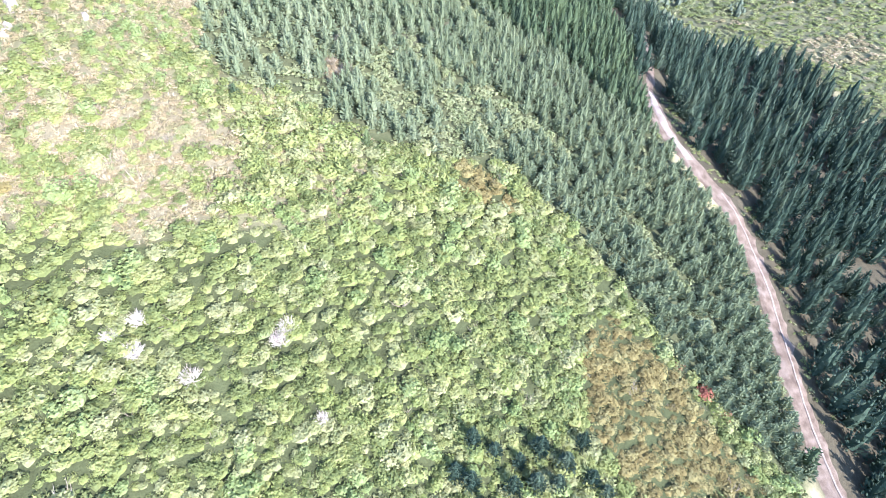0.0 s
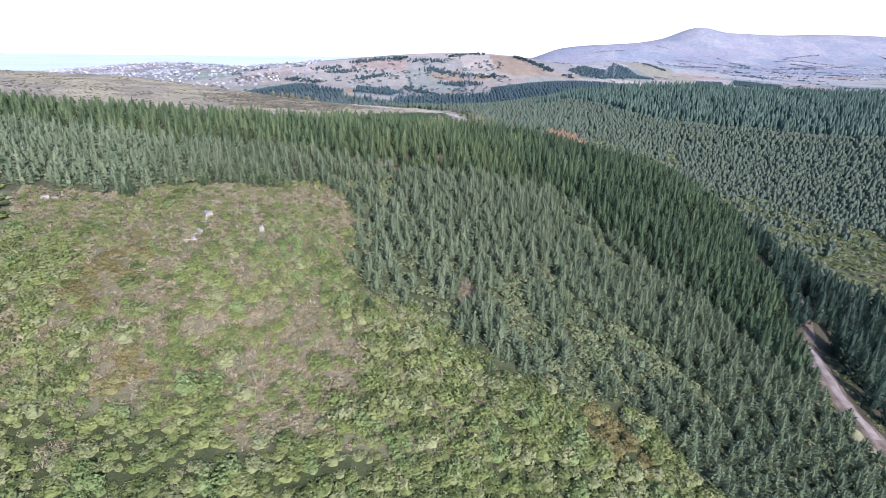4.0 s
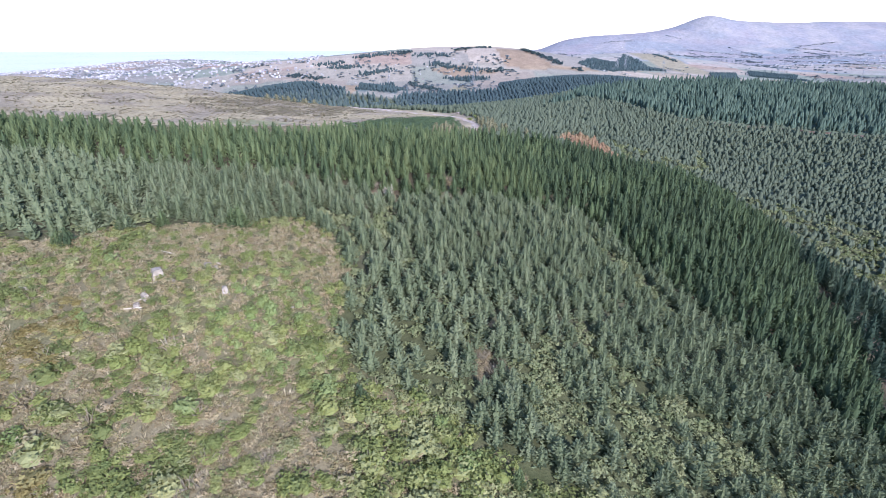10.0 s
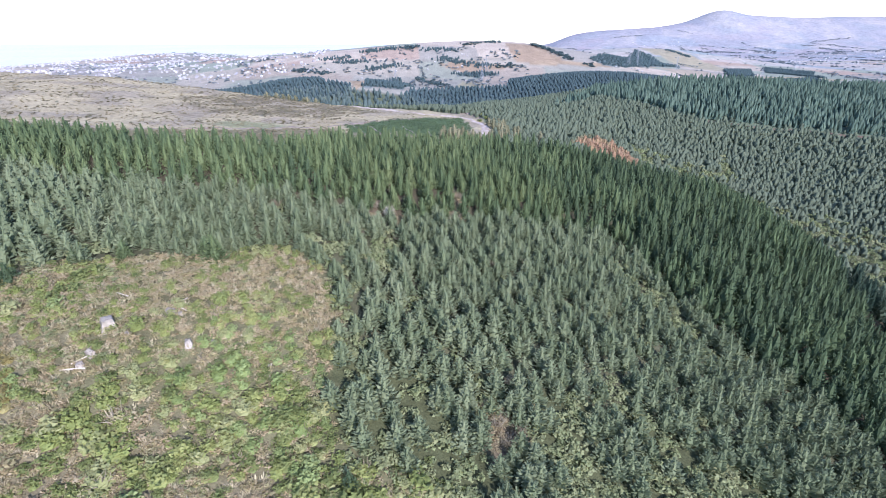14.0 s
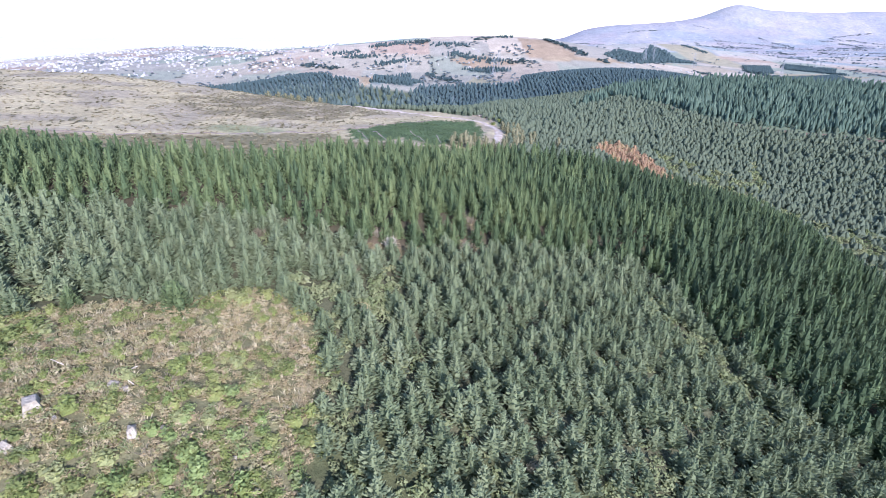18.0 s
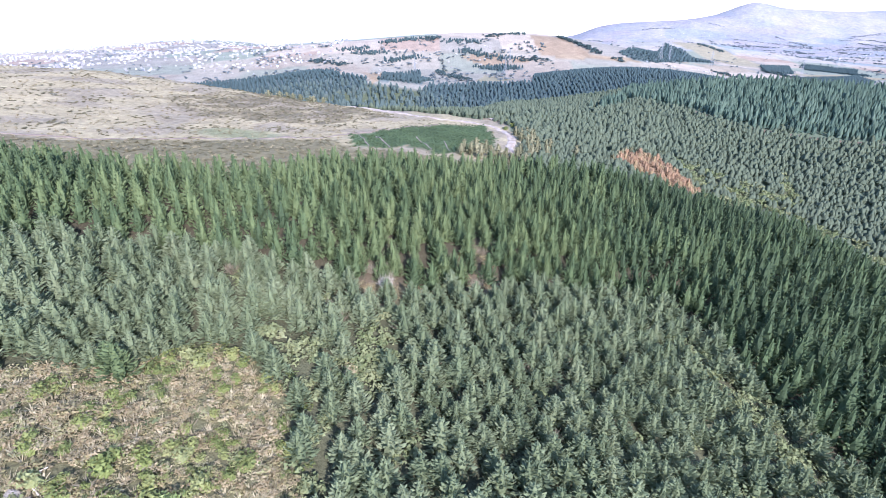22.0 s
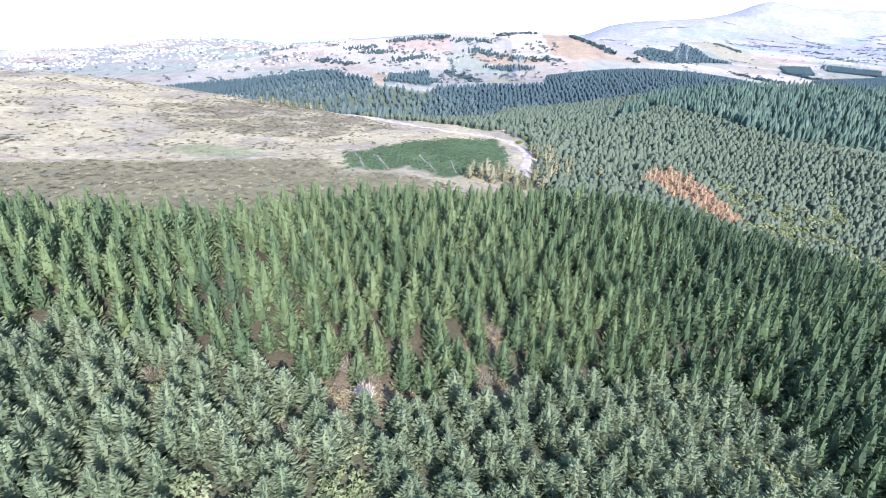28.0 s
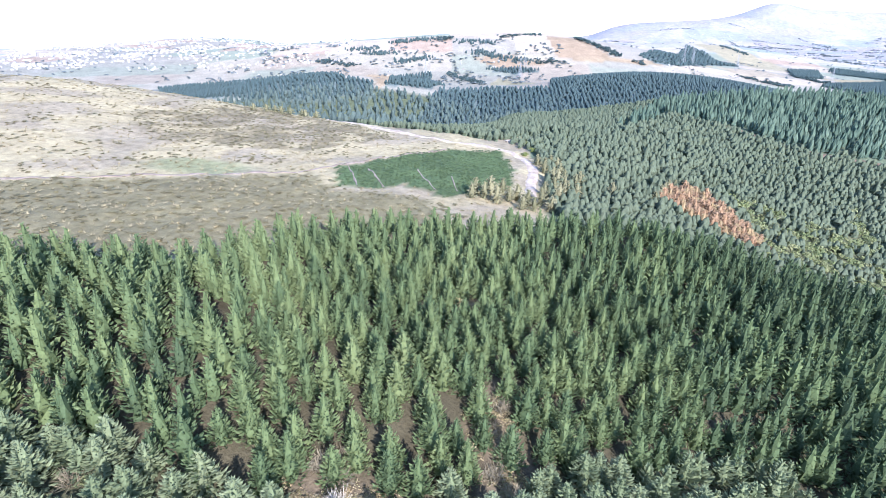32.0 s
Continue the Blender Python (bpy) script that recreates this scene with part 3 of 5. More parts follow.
def tree_things(name, crowns, crown_mat, xs, ys, heights, widths, values, label, category, group):
    """Trees as things of their own, each with trunk and crown, on shared meshes."""
    firsts = []
    for k, (v, f, q) in enumerate(crowns):
        base = new(name)
        crown = mesh_object("crown", v, f, crown_mat, base, tint=np.clip((k + 0.5) / len(crowns) + 0.3 * tip_and_inner_shade(v), 0, 1), normals=q)
        trunk = mesh_object("trunk", TRUNK[0], TRUNK[1], BARK, base, smooth_faces=True, label="rough brown bark")
        tagged(base, label, category, group)
        firsts.append(base)
    zs = ground(xs, ys)
    r = np.random.default_rng(len(xs))
    for i in range(len(xs)):
        k = min(int(values[i] * len(crowns)), len(crowns) - 1)
        m = pose(xs[i], ys[i], zs[i] - 0.05, r.uniform(-2, 2), r.uniform(-2, 2), r.uniform(0, 360))
        m = m @ Matrix.Diagonal((widths[i], widths[i], heights[i], 1))
        if firsts[k] is not None and not firsts[k].get("placed"):
            firsts[k]["placed"] = 1
            firsts[k].matrix_basis = m
        else:
            ob = copy_thing(firsts[k], Matrix.Identity(4))
            ob.matrix_basis = m
    for ob in firsts:
        if not ob.get("placed"):
            for o in (*ob.children_recursive, ob):
                bpy.data.objects.remove(o)


def plant_stuff(name, shapes, mat, xs, ys, heights, widths, values, label, category, seed=1, sink=0.05, tips=0.0):
    r = np.random.default_rng(seed)
    places = np.stack([xs, ys, ground(xs, ys) - sink], 1)
    v, f, t, q = scatter(shapes, places, r.uniform(0, 6.28, len(xs)), np.stack([widths, heights], 1), np.asarray(values), tips)
    return tagged(mesh_object(name, v, f, mat, tint=t, normals=q), label, category, kind="stuff")


# ---- ground ----


def graded(pieces):
    out = [pieces[0][0]]
    for a, b, step in pieces:
        n = max(1, int(round((b - a) / step)))
        out.extend(a + (b - a) * (k + 1) / n for k in range(n))
    return np.array(out)


gx = graded([(-4600, -1600, 300), (-1600, -420, 25), (-420, -150, 10), (-150, -104, 4.5), (-104, 70, 2.4), (70, 180, 4.5), (180, 420, 8), (420, 1300, 14),
             (1300, 2800, 40), (2800, 4600, 150)])
gy = graded([(-1500, -100, 140), (-100, 10, 4.5), (10, 150, 2.4), (150, 440, 4.5), (440, 720, 7), (720, 2200, 12), (2200, 4300, 40), (4300, 4900, 120)])
X, Y = np.meshgrid(gx, gy, indexing="ij")
Z = ground(X, Y)
cover = np.zeros(X.shape + (4,), np.float32)
cover[..., 3] = 1


def lay(mask, colour, amount=1.0):
    m = (np.clip(mask, 0, 1) * amount)[..., None]
    cover[..., :3] = cover[..., :3] * (1 - m) + np.array(colour, np.float32) * m


lay(np.ones(X.shape), (0.30, 0.27, 0.15))
grass = (X < 40) & (Y > 200) & (Y < 620)
lay(grass, (0.37, 0.305, 0.19))
lay(grass * smooth(0.5, 0.62, patchy(X, Y, 60, 3)), (0.29, 0.24, 0.17))
lay(inside(GREY_HEATH, X, Y), (0.175, 0.15, 0.085), 0.9)
lay(smooth(1.1, 0.7, np.hypot((X + 100) / 20, (Y - 297) / 11)), (0.17, 0.19, 0.10), 0.7)
lay(inside(HEATH_PATCH, X, Y) * smooth(0.3, 0.55, patchy(X, Y, 25, 7)), (0.17, 0.14, 0.09), 0.85)
# scrub soil, darkened so that gaps between bushes look shaded
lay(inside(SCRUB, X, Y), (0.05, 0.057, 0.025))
lay(inside(SCRUB, X, Y) & (Y > 68) & (X < 10), (0.135, 0.125, 0.07), 0.9)
for a, c, b, d in DRY_PATCHES:
    lay(smooth(1.3, 0.8, np.hypot((X - a) / b, (Y - c) / d)), (0.15, 0.13, 0.08), 0.8)
lay(inside(STRAW_FIELD, X, Y), (0.17, 0.145, 0.09), 0.85)
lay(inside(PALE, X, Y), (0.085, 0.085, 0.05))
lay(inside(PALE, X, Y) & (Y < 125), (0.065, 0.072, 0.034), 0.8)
# pine litter, its colour lowered to deepen the shade between trees
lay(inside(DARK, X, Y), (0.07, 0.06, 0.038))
slope = (X > 18) & (Y > 240) & (Y < 640) & ~inside(DARK, X, Y) & (to_line(TRACK, X, Y) > 6)
lay(slope, (0.105, 0.128, 0.085))
lay(inside(VALLEY_SCRUB, X, Y), (0.11, 0.11, 0.06))
lay(inside(GULLY_FLOOR, X, Y), (0.10, 0.105, 0.06))
for cx, cy, cr in GLADES:
    lay(np.hypot(X - cx, Y - cy) < cr * 1.4, (0.17, 0.13, 0.09), 0.8)
lay(inside(YOUNG_PLOT, X, Y), (0.085, 0.12, 0.055))
far = Y > 650
# pastures, stubble and woods of the lowland, field by field
fx, fy = X + 60 * np.sin(Y * 0.004), Y + 40 * np.sin(X * 0.005)
cell = np.floor(fx / 130) * 7.0 + np.floor(fy / 95) * 13.0
pick = np.mod(np.sin(cell * 12.9898) * 43758.5453, 1.0)
lay(far, (0.27, 0.245, 0.21))
lay(far & (pick > 0.35), (0.23, 0.245, 0.195))
lay(far & (pick > 0.6), (0.37, 0.31, 0.25))
lay(far & (pick > 0.85), (0.32, 0.24, 0.19))
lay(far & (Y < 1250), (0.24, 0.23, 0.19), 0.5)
# aerial haze painted in: a bluish wash over the farthest land
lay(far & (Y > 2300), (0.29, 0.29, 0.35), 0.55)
cell = np.floor((X + 80 * np.sin(Y * 0.003)) / 170) * 5.0 + np.floor((Y + 60 * np.sin(X * 0.004)) / 150) * 11.0
pick = np.mod(np.sin(cell * 12.9898) * 43758.5453, 1.0)
lay(far & (Y > 1700) & (X > 300) & (pick > 0.66), (0.40, 0.36, 0.33), 0.6)
# darker fields and hills, blue-grey with the same painted haze
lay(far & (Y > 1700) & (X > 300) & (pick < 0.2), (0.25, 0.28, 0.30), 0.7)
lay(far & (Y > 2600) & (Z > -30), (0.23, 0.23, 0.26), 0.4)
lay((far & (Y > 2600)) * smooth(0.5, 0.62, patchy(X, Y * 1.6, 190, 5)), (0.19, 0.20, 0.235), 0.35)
lay(inside(DIP, X, Y), (0.09, 0.105, 0.065))
FIELDS = [([(-40, 1236), (47, 1240), (115, 1203), (24, 1176)], (0.27, 0.20, 0.14)), ([(120, 1368), (190, 1368), (250, 1245), (136, 1228)], (0.27, 0.20, 0.14)),
          ([(150, 1215), (330, 1240), (480, 1330), (300, 1260), (180, 1240)], (0.29, 0.22, 0.15)), ([(20, 1120), (90, 1060), (60, 1030), (0, 1060)], (0.27, 0.24, 0.16)),
          ([(-275, 1122), (-175, 1136), (-120, 900), (-128, 764), (-146, 806), (-190, 980)], (0.28, 0.21, 0.14)),
          ([(600, 1880), (720, 1840), (760, 1500), (640, 1480)], (0.30, 0.26, 0.18)), ([(480, 1330), (620, 1420), (640, 1350), (520, 1270)], (0.30, 0.25, 0.19)),
          ([(740, 1420), (900, 1480), (1000, 1420), (800, 1330)], (0.28, 0.23, 0.15))]
for field, colour in FIELDS:
    lay(inside(field, X, Y), colour)
WOODS = [[(90, 640), (420, 700), (470, 900), (400, 1000), (200, 1030), (100, 1010), (84, 860), (10, 850), (-60, 800), (-80, 690)],
         [(-560, 1010), (-440, 1090), (-350, 1140), (-300, 1000), (-180, 800), (-140, 790), (-135, 755), (-200, 738), (-283, 750), (-420, 820)],
         [(-125, 790), (-70, 800), (-60, 900), (-110, 960), (-130, 900)],
         [(305, 1289), (440, 1520), (577, 1815), (593, 1694), (564, 1420), (470, 1330), (379, 1262), (333, 1260)],
         [(-10, 1172), (60, 1182), (104, 1168), (50, 1150)],
         [(652, 1257), (926, 1459), (860, 1300), (721, 1151), (691, 1213)], [(728, 1534), (821, 1569), (747, 1409), (662, 1365)],
         [(883, 1630), (1002, 1577), (949, 1495), (841, 1530)], [(-167, 1121), (-105, 1147), (-85, 960), (-130, 940)]]
# floors of the far woods, tinted blue for haze
for wood in WOODS:
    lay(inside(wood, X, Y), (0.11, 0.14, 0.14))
n0, n1 = X.shape
idx = np.arange(n0 * n1).reshape(n0, n1)
quads = np.stack([idx[:-1, :-1], idx[1:, :-1], idx[1:, 1:], idx[:-1, 1:]], -1).reshape(-1, 4)
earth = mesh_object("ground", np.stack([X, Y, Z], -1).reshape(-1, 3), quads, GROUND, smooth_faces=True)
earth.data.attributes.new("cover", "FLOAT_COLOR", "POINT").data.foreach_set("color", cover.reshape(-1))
tagged(earth, "hilly ground with tan grass, forest litter and pasture", "ground", kind="structure")


def ribbon(name, line, width, lift, mat, label, shift=0.0, wobble=0.0, seed=0):
    """A made way laid along a plan line, a little proud of the ground, with ragged edges."""
    p = [Vector((a, b)) for a, b in line]
    pts = []
    for a, b in zip(p, p[1:]):
        n = max(1, int((b - a).length / 2))
        pts.extend(a.lerp(b, k / n) for k in range(n))
    pts.append(p[-1])
    pts = np.array([tuple(q) for q in pts])
    for _ in range(6):
        pts[1:-1] = (pts[:-2] + 2 * pts[1:-1] + pts[2:]) / 4
    d = np.gradient(pts, axis=0)
    d /= np.linalg.norm(d, axis=1)[:, None]
    side = np.stack([d[:, 1], -d[:, 0]], 1)
    r = np.random.default_rng(seed)
    k = 7
    vs = []
    for j in range(k):
        s = (j / (k - 1) - 0.5) * width
        edge = r.uniform(-wobble, wobble, len(pts)) * (1 if j in (0, k - 1) else 0)
        q = pts + side * (s + shift + edge)[:, None]
        vs.append(np.stack([q[:, 0], q[:, 1], ground(q[:, 0], q[:, 1]) + lift * (1.6 if 0 < j < k - 1 else -2.0) + 0.12], 1))
    v = np.concatenate(vs)
    i = np.arange(len(pts) * k).reshape(k, len(pts))
    f = np.stack([i[:-1, :-1], i[:-1, 1:], i[1:, 1:], i[1:, :-1]], -1).reshape(-1, 4)
    ob = mesh_object(name, v, f, mat, smooth_faces=True)
    return tagged(ob, label, name.split("_")[-1], kind="structure")


ribbon("forest_road", ROAD, 8.0, 0.14, RUT_EARTH, "brown earth forest road between tall pines", wobble=0.8, seed=3)
ribbon("upper_road", ROAD_TOP, 4.0, 0.14, RUT_EARTH, "narrow earth road climbing between tall pines", wobble=0.5, seed=2)
ribbon("gravel_strip", ROAD[:4], 4.0, 0.24, ROAD_GRAVEL, "pale gravel on the bend of the forest road", shift=-0.6, wobble=0.7, seed=4)
ribbon("wheel_rut", ROAD[4:], 0.8, 0.22, WORN_RUT, "pale wheel rut worn in the forest road", shift=-0.9, wobble=0.15, seed=5)
for strip in PLOT_STRIPS:
    ribbon("worn_strip", strip, 0.5, 0.08, ROAD_GRAVEL, "pale bare strip worn through the young plantation", wobble=0.35, seed=8)
ribbon("worn_path", [(-190, 252), (-145, 262), (-124, 269), (-106, 283), (-81, 292), (-64, 304), (-55, 316), (-40, 335), (-18, 361)], 1.5, 0.08, WORN_RUT, "pale worn path over dry grassland", wobble=0.5, seed=10)
ribbon("gravel_bank", [(8, 389), (22, 407), (48, 429)], 3.2, 0.2, GRAVEL, "pale gravel bank between young firs", wobble=1.0, seed=9)
ribbon("gravel_track", TRACK, 4.4, 0.12, GRAVEL, "pale gravel track bending over grassland", wobble=0.5, seed=6)

# ---- plantations ----


def values_for(x, y, size, seed):
    r = np.random.default_rng(seed)
    return np.clip(0.55 * patchy(x, y, size, seed) + 0.55 * r.uniform(0, 1, x.shape) - 0.05, 0, 0.999)


def off_road(x, y):
    return (to_line(ROAD, x, y) > 6.3) & (to_line(ROAD_TOP, x, y) > 2.6) & off_glades(x, y)


def split(x, y, near, most):
    """The first `most` places in plan stretch near, and the rest."""
    ok = np.nonzero(near(x, y))[0][:most]
    m = np.zeros(x.shape, bool)
    m[ok] = True
    return m


# pale firs; thinner and smaller towards the scrub, with gaps of shrubs down the slope
x, y = rows_in(PALE, 3.45, 0.3, 0.35, 21, off_road)
r = np.random.default_rng(5)
edge = to_line(SCRUB_EDGE, x, y)
STREAKS = [[(20, 119), (24, 110), (30, 101), (34, 94)], [(33, 128), (38, 119), (44, 116), (52, 110)], [(46, 178), (52, 168), (59, 158), (63, 151)],
           [(54, 116), (63, 107), (72, 97)], [(84, 80), (96, 50)], [(-8, 116), (2, 104)], [(-32, 152), (-24, 148), (-19, 150), (-16, 157)]]
streak = np.min([to_line(k, x, y) for k in STREAKS], axis=0)
low_gap = (streak < 3.0 + 3 * (patchy(x, y, 14, 3) - 0.5)) & (r.uniform(0, 1, x.shape) < 0.78)
for gap in SHRUB_GAPS:
    low_gap |= inside(gap, x, y) & (r.uniform(0, 1, x.shape) < 0.66)
low_gap |= (edge < 6) & (x > -34) & (x < 40) & (r.uniform(0, 1, x.shape) < 0.38)
ok = ~low_gap & (r.uniform(0, 1, x.shape) > 0.03)
gap_x, gap_y = x[~ok], y[~ok]
x, y, edge = x[ok], y[ok], edge[ok]
h = r.uniform(4.6, 6.6, x.shape) * (1 - 0.12 * smooth(9, 0, edge) * r.uniform(0.3, 1, x.shape))
w = h * r.uniform(0.82, 1.0, x.shape)
# tint falls with x, painting dimmer light onto the road side firs
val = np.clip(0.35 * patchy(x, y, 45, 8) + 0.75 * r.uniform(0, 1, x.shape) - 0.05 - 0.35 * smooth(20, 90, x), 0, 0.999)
near = split(x, y, lambda a, b: (b > 140) & (b < 184) & (a > -68) & (a < 40), 300)
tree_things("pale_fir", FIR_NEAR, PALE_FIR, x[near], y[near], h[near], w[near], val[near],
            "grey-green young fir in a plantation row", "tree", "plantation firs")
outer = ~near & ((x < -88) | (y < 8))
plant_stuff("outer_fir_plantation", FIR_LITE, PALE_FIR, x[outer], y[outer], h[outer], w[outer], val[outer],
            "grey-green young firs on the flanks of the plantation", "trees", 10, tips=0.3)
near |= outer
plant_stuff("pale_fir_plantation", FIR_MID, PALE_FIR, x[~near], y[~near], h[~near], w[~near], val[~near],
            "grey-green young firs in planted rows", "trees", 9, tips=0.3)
n = len(gap_x)
r = np.random.default_rng(12)
ux, uy = np.repeat(gap_x, 8) + r.normal(0, 1.7, 8 * n), np.repeat(gap_y, 8) + r.normal(0, 1.7, 8 * n)
ok = to_line(ROAD, ux, uy) > 5
ux, uy = ux[ok], uy[ok]
plant_stuff("gap_shrubs", HUMMOCK, OLIVE_SHRUB, ux, uy, r.uniform(1.6, 3.2, ux.shape), r.uniform(1.8, 3.4, ux.shape), 0.25 + 0.6 * values_for(ux, uy, 15, 13),
            "yellow-green shrubs filling gaps between the firs", "shrubs", 14)

# dark pines of the band
def beyond_road(x, y):
    return x > 110 + 0.25 * np.maximum(y - 100, 0)


x, y = rows_in(DARK, 3.45, 0.3, 0.5, 31, off_road)
r = np.random.default_rng(15)
ok = ~inside(PALE, x, y) & (r.uniform(0, 1, x.shape) > 0.05) & ~beyond_road(x, y)
x, y = x[ok], y[ok]
h = np.random.default_rng(16).uniform(5.8, 7.8, x.shape) * (1 + 0.24 * smooth(20, 80, x))
w = h * np.random.default_rng(17).uniform(0.6, 0.76, x.shape)
# lower tint to the right stands in for weaker light there
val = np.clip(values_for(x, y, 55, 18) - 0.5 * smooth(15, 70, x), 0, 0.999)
near = split(x, y, lambda a, b: (b > 168) & (b < 222) & (a > -34) & (a < 34), 300)
tree_things("dark_pine", PINE_NEAR, DARK_PINE, x[near], y[near], h[near], w[near], val[near],
            "tall dark green pine in a dense plantation", "tree", "plantation pines")
middle = ~near
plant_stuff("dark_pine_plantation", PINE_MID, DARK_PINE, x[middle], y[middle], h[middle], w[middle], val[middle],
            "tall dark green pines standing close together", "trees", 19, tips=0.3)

# older, larger pines beyond the forest road, with shaded gaps between them
x, y = rows_in(DARK, 6.2, 0.36, 0.8, 36, off_road)
r = np.random.default_rng(23)
ok = beyond_road(x, y) & (r.uniform(0, 1, x.shape) > 0.1) & (patchy(x, y, 26, 17) < 0.86) & (to_line(ROAD, x, y) > 7.5)
x, y = x[ok], y[ok]
h = r.uniform(9.5, 14.0, x.shape)
w = h * r.uniform(0.54, 0.68, x.shape)
val = r.uniform(0, 0.999, x.shape)
near = split(x, y, lambda a, b: (b > 40) & (b < 215) & (a < 178), 300)
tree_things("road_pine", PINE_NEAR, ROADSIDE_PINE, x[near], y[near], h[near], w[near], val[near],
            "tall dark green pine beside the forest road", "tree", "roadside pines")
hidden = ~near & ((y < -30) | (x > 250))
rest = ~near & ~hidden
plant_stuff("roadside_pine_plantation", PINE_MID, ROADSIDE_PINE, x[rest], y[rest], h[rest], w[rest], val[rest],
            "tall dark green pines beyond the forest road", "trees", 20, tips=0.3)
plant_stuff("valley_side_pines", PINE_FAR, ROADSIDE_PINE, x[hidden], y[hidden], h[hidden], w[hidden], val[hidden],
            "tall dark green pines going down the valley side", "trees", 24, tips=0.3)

# opposite slope
SLOPE = [(20, 292), (24, 268), (62, 278), (95, 272), (135, 262), (170, 250), (260, 208), (560, 190), (560, 600), (180, 620), (-60, 620), (-80, 440), (0, 392), (22, 372)]
ORANGE_PATCH = [(67, 333), (72, 345), (88, 362), (97, 350), (105, 330), (107, 316), (96, 313), (84, 320)]
RIDGE_BREAK = [(136, 492), (149, 477), (165, 453), (184, 440), (216, 434), (262, 427), (300, 413), (330, 402)]


def on_slope(x, y):
    return (to_line(TRACK, x, y) > 5) & (to_line(RIDGE_BREAK, x, y) > 2.6) & (to_line([(8, 389), (22, 407), (48, 429)], x, y) > 3) & ~inside(ORANGE_PATCH, x, y) & ~inside(DARK, x, y) & ~(inside(VALLEY_SCRUB, x, y) & (patchy(x, y, 30, 9) < 0.35 + 0.008 * np.maximum(290 - y, 0))) & ~(inside(GULLY_FLOOR, x, y) & (patchy(x, y, 17, 5) > 0.49))


x, y = rows_in(SLOPE, 2.85, 0.42, 0.2, 41, on_slope)
ok = np.random.default_rng(42).uniform(0, 1, x.shape) > 0.06
x, y = x[ok], y[ok]
h = np.random.default_rng(43).uniform(2.6, 4.8, x.shape)
RIDGE = [(70, 452), (100, 478), (124, 510), (149, 480), (165, 456), (184, 443), (216, 437), (262, 430), (300, 416), (321, 406), (560, 352), (560, 620), (180, 640)]
val = values_for(x, y, 70, 44)
m = ~inside(RIDGE, x, y)
close = m & (y < 372) & (x < 235)
plant_stuff("valley_fir_plantation", FIR_FAR, FAR_FIR, x[close], y[close], h[close], h[close] * 1.08, val[close],
            "blue-green young firs at the foot of the opposite slope", "trees", 44, tips=0.25)
far_side = m & ~close
plant_stuff("slope_fir_plantation", FIR_FAR, FAR_FIR, x[far_side], y[far_side], h[far_side], h[far_side] * 1.08, val[far_side],
            "blue-green young firs on the opposite slope", "trees", 45, tips=0.3)
m = ~m & (y > 330) & (x > 60) & (y < 560) & ((x > 130) | (np.random.default_rng(40).uniform(0, 1, x.shape) < 0.5)) & (np.random.default_rng(39).uniform(0, 1, x.shape) < 0.72)
plant_stuff("ridge_pine_plantation", PINE_FAR, RIDGE_PINE, x[m], y[m], h[m] * 1.95, h[m] * 1.12, val[m],
            "tall dark pines along the far ridge", "trees", 49, tips=0.3)

ribbon("fire_break", RIDGE_BREAK, 4.0, 0.12, RUT_EARTH, "bare brown break under the far ridge pines", wobble=0.8, seed=12)

# young plot by the track
x, y = rows_in(YOUNG_PLOT, 2.2, 0.15, 0.9, 51, lambda a, b: np.min([to_line(k, a, b) for k in PLOT_STRIPS], axis=0) > 1.0)
h = np.random.default_rng(52).uniform(0.9, 1.6, x.shape)
plant_stuff("young_plot", HUMMOCK, DARK_PINE, x, y, h, h * 1.3, values_for(x, y, 20, 53) * 0.5,
            "low green young plantation in rows beside the track", "trees", 54)

# woods in the dip behind the grassland
x, y = rows_in(DIP, 7.8, 0.4, 0.3, 55)
h = np.random.default_rng(56).uniform(6.5, 10.0, x.shape)
plant_stuff("valley_wood", FIR_FAR, DIP_FIR, x, y, h, h * 0.8, values_for(x, y, 60, 57), "grey-green young conifers in the valley behind the grassland", "trees", 58, tips=0.3)

# low bushes and grass on the banks of the forest road
r = np.random.default_rng(33)
bx, by = [], []
for (ax, ay), (cx, cy) in zip(ROAD[:9], ROAD[1:10]):
    n = int(math.hypot(cx - ax, cy - ay) * 2.4)
    u = r.uniform(0, 1, n)
    off = np.where(r.uniform(0, 1, n) < 0.5, -1, 1) * r.uniform(4.6, 9.5, n)
    length = math.hypot(cx - ax, cy - ay)
    bx.extend(ax + (cx - ax) * u - off * (cy - ay) / length)
    by.extend(ay + (cy - ay) * u + off * (cx - ax) / length)
bx, by = np.array(bx), np.array(by)
plant_stuff("bank_shrubs", MOUND, SHRUB, bx, by, r.uniform(0.5, 1.8, bx.shape), r.uniform(1.2, 2.8, bx.shape), r.uniform(0, 0.9, bx.shape),
            "low green shrubs on the road bank", "shrubs", 34)

# bushes in the valley under the slope and in its gaps
x, y = rows_in(GULLY_FLOOR, 2.6, 0.45, 0.2, 46, lambda a, b: (patchy(a, b, 17, 5) > 0.43) & ~inside(DARK, a, b) & ~inside(ORANGE_PATCH, a, b))
r = np.random.default_rng(45)
plant_stuff("gully_shrubs", HUMMOCK, OLIVE_SHRUB, x, y, r.uniform(2.4, 5.4, x.shape), r.uniform(2.6, 4.8, x.shape), values_for(x, y, 22, 47),
            "yellow-green shrubs along the valley floor", "shrubs", 48)

x, y = rows_in(VALLEY_SCRUB, 3.8, 0.45, 0.4, 35)
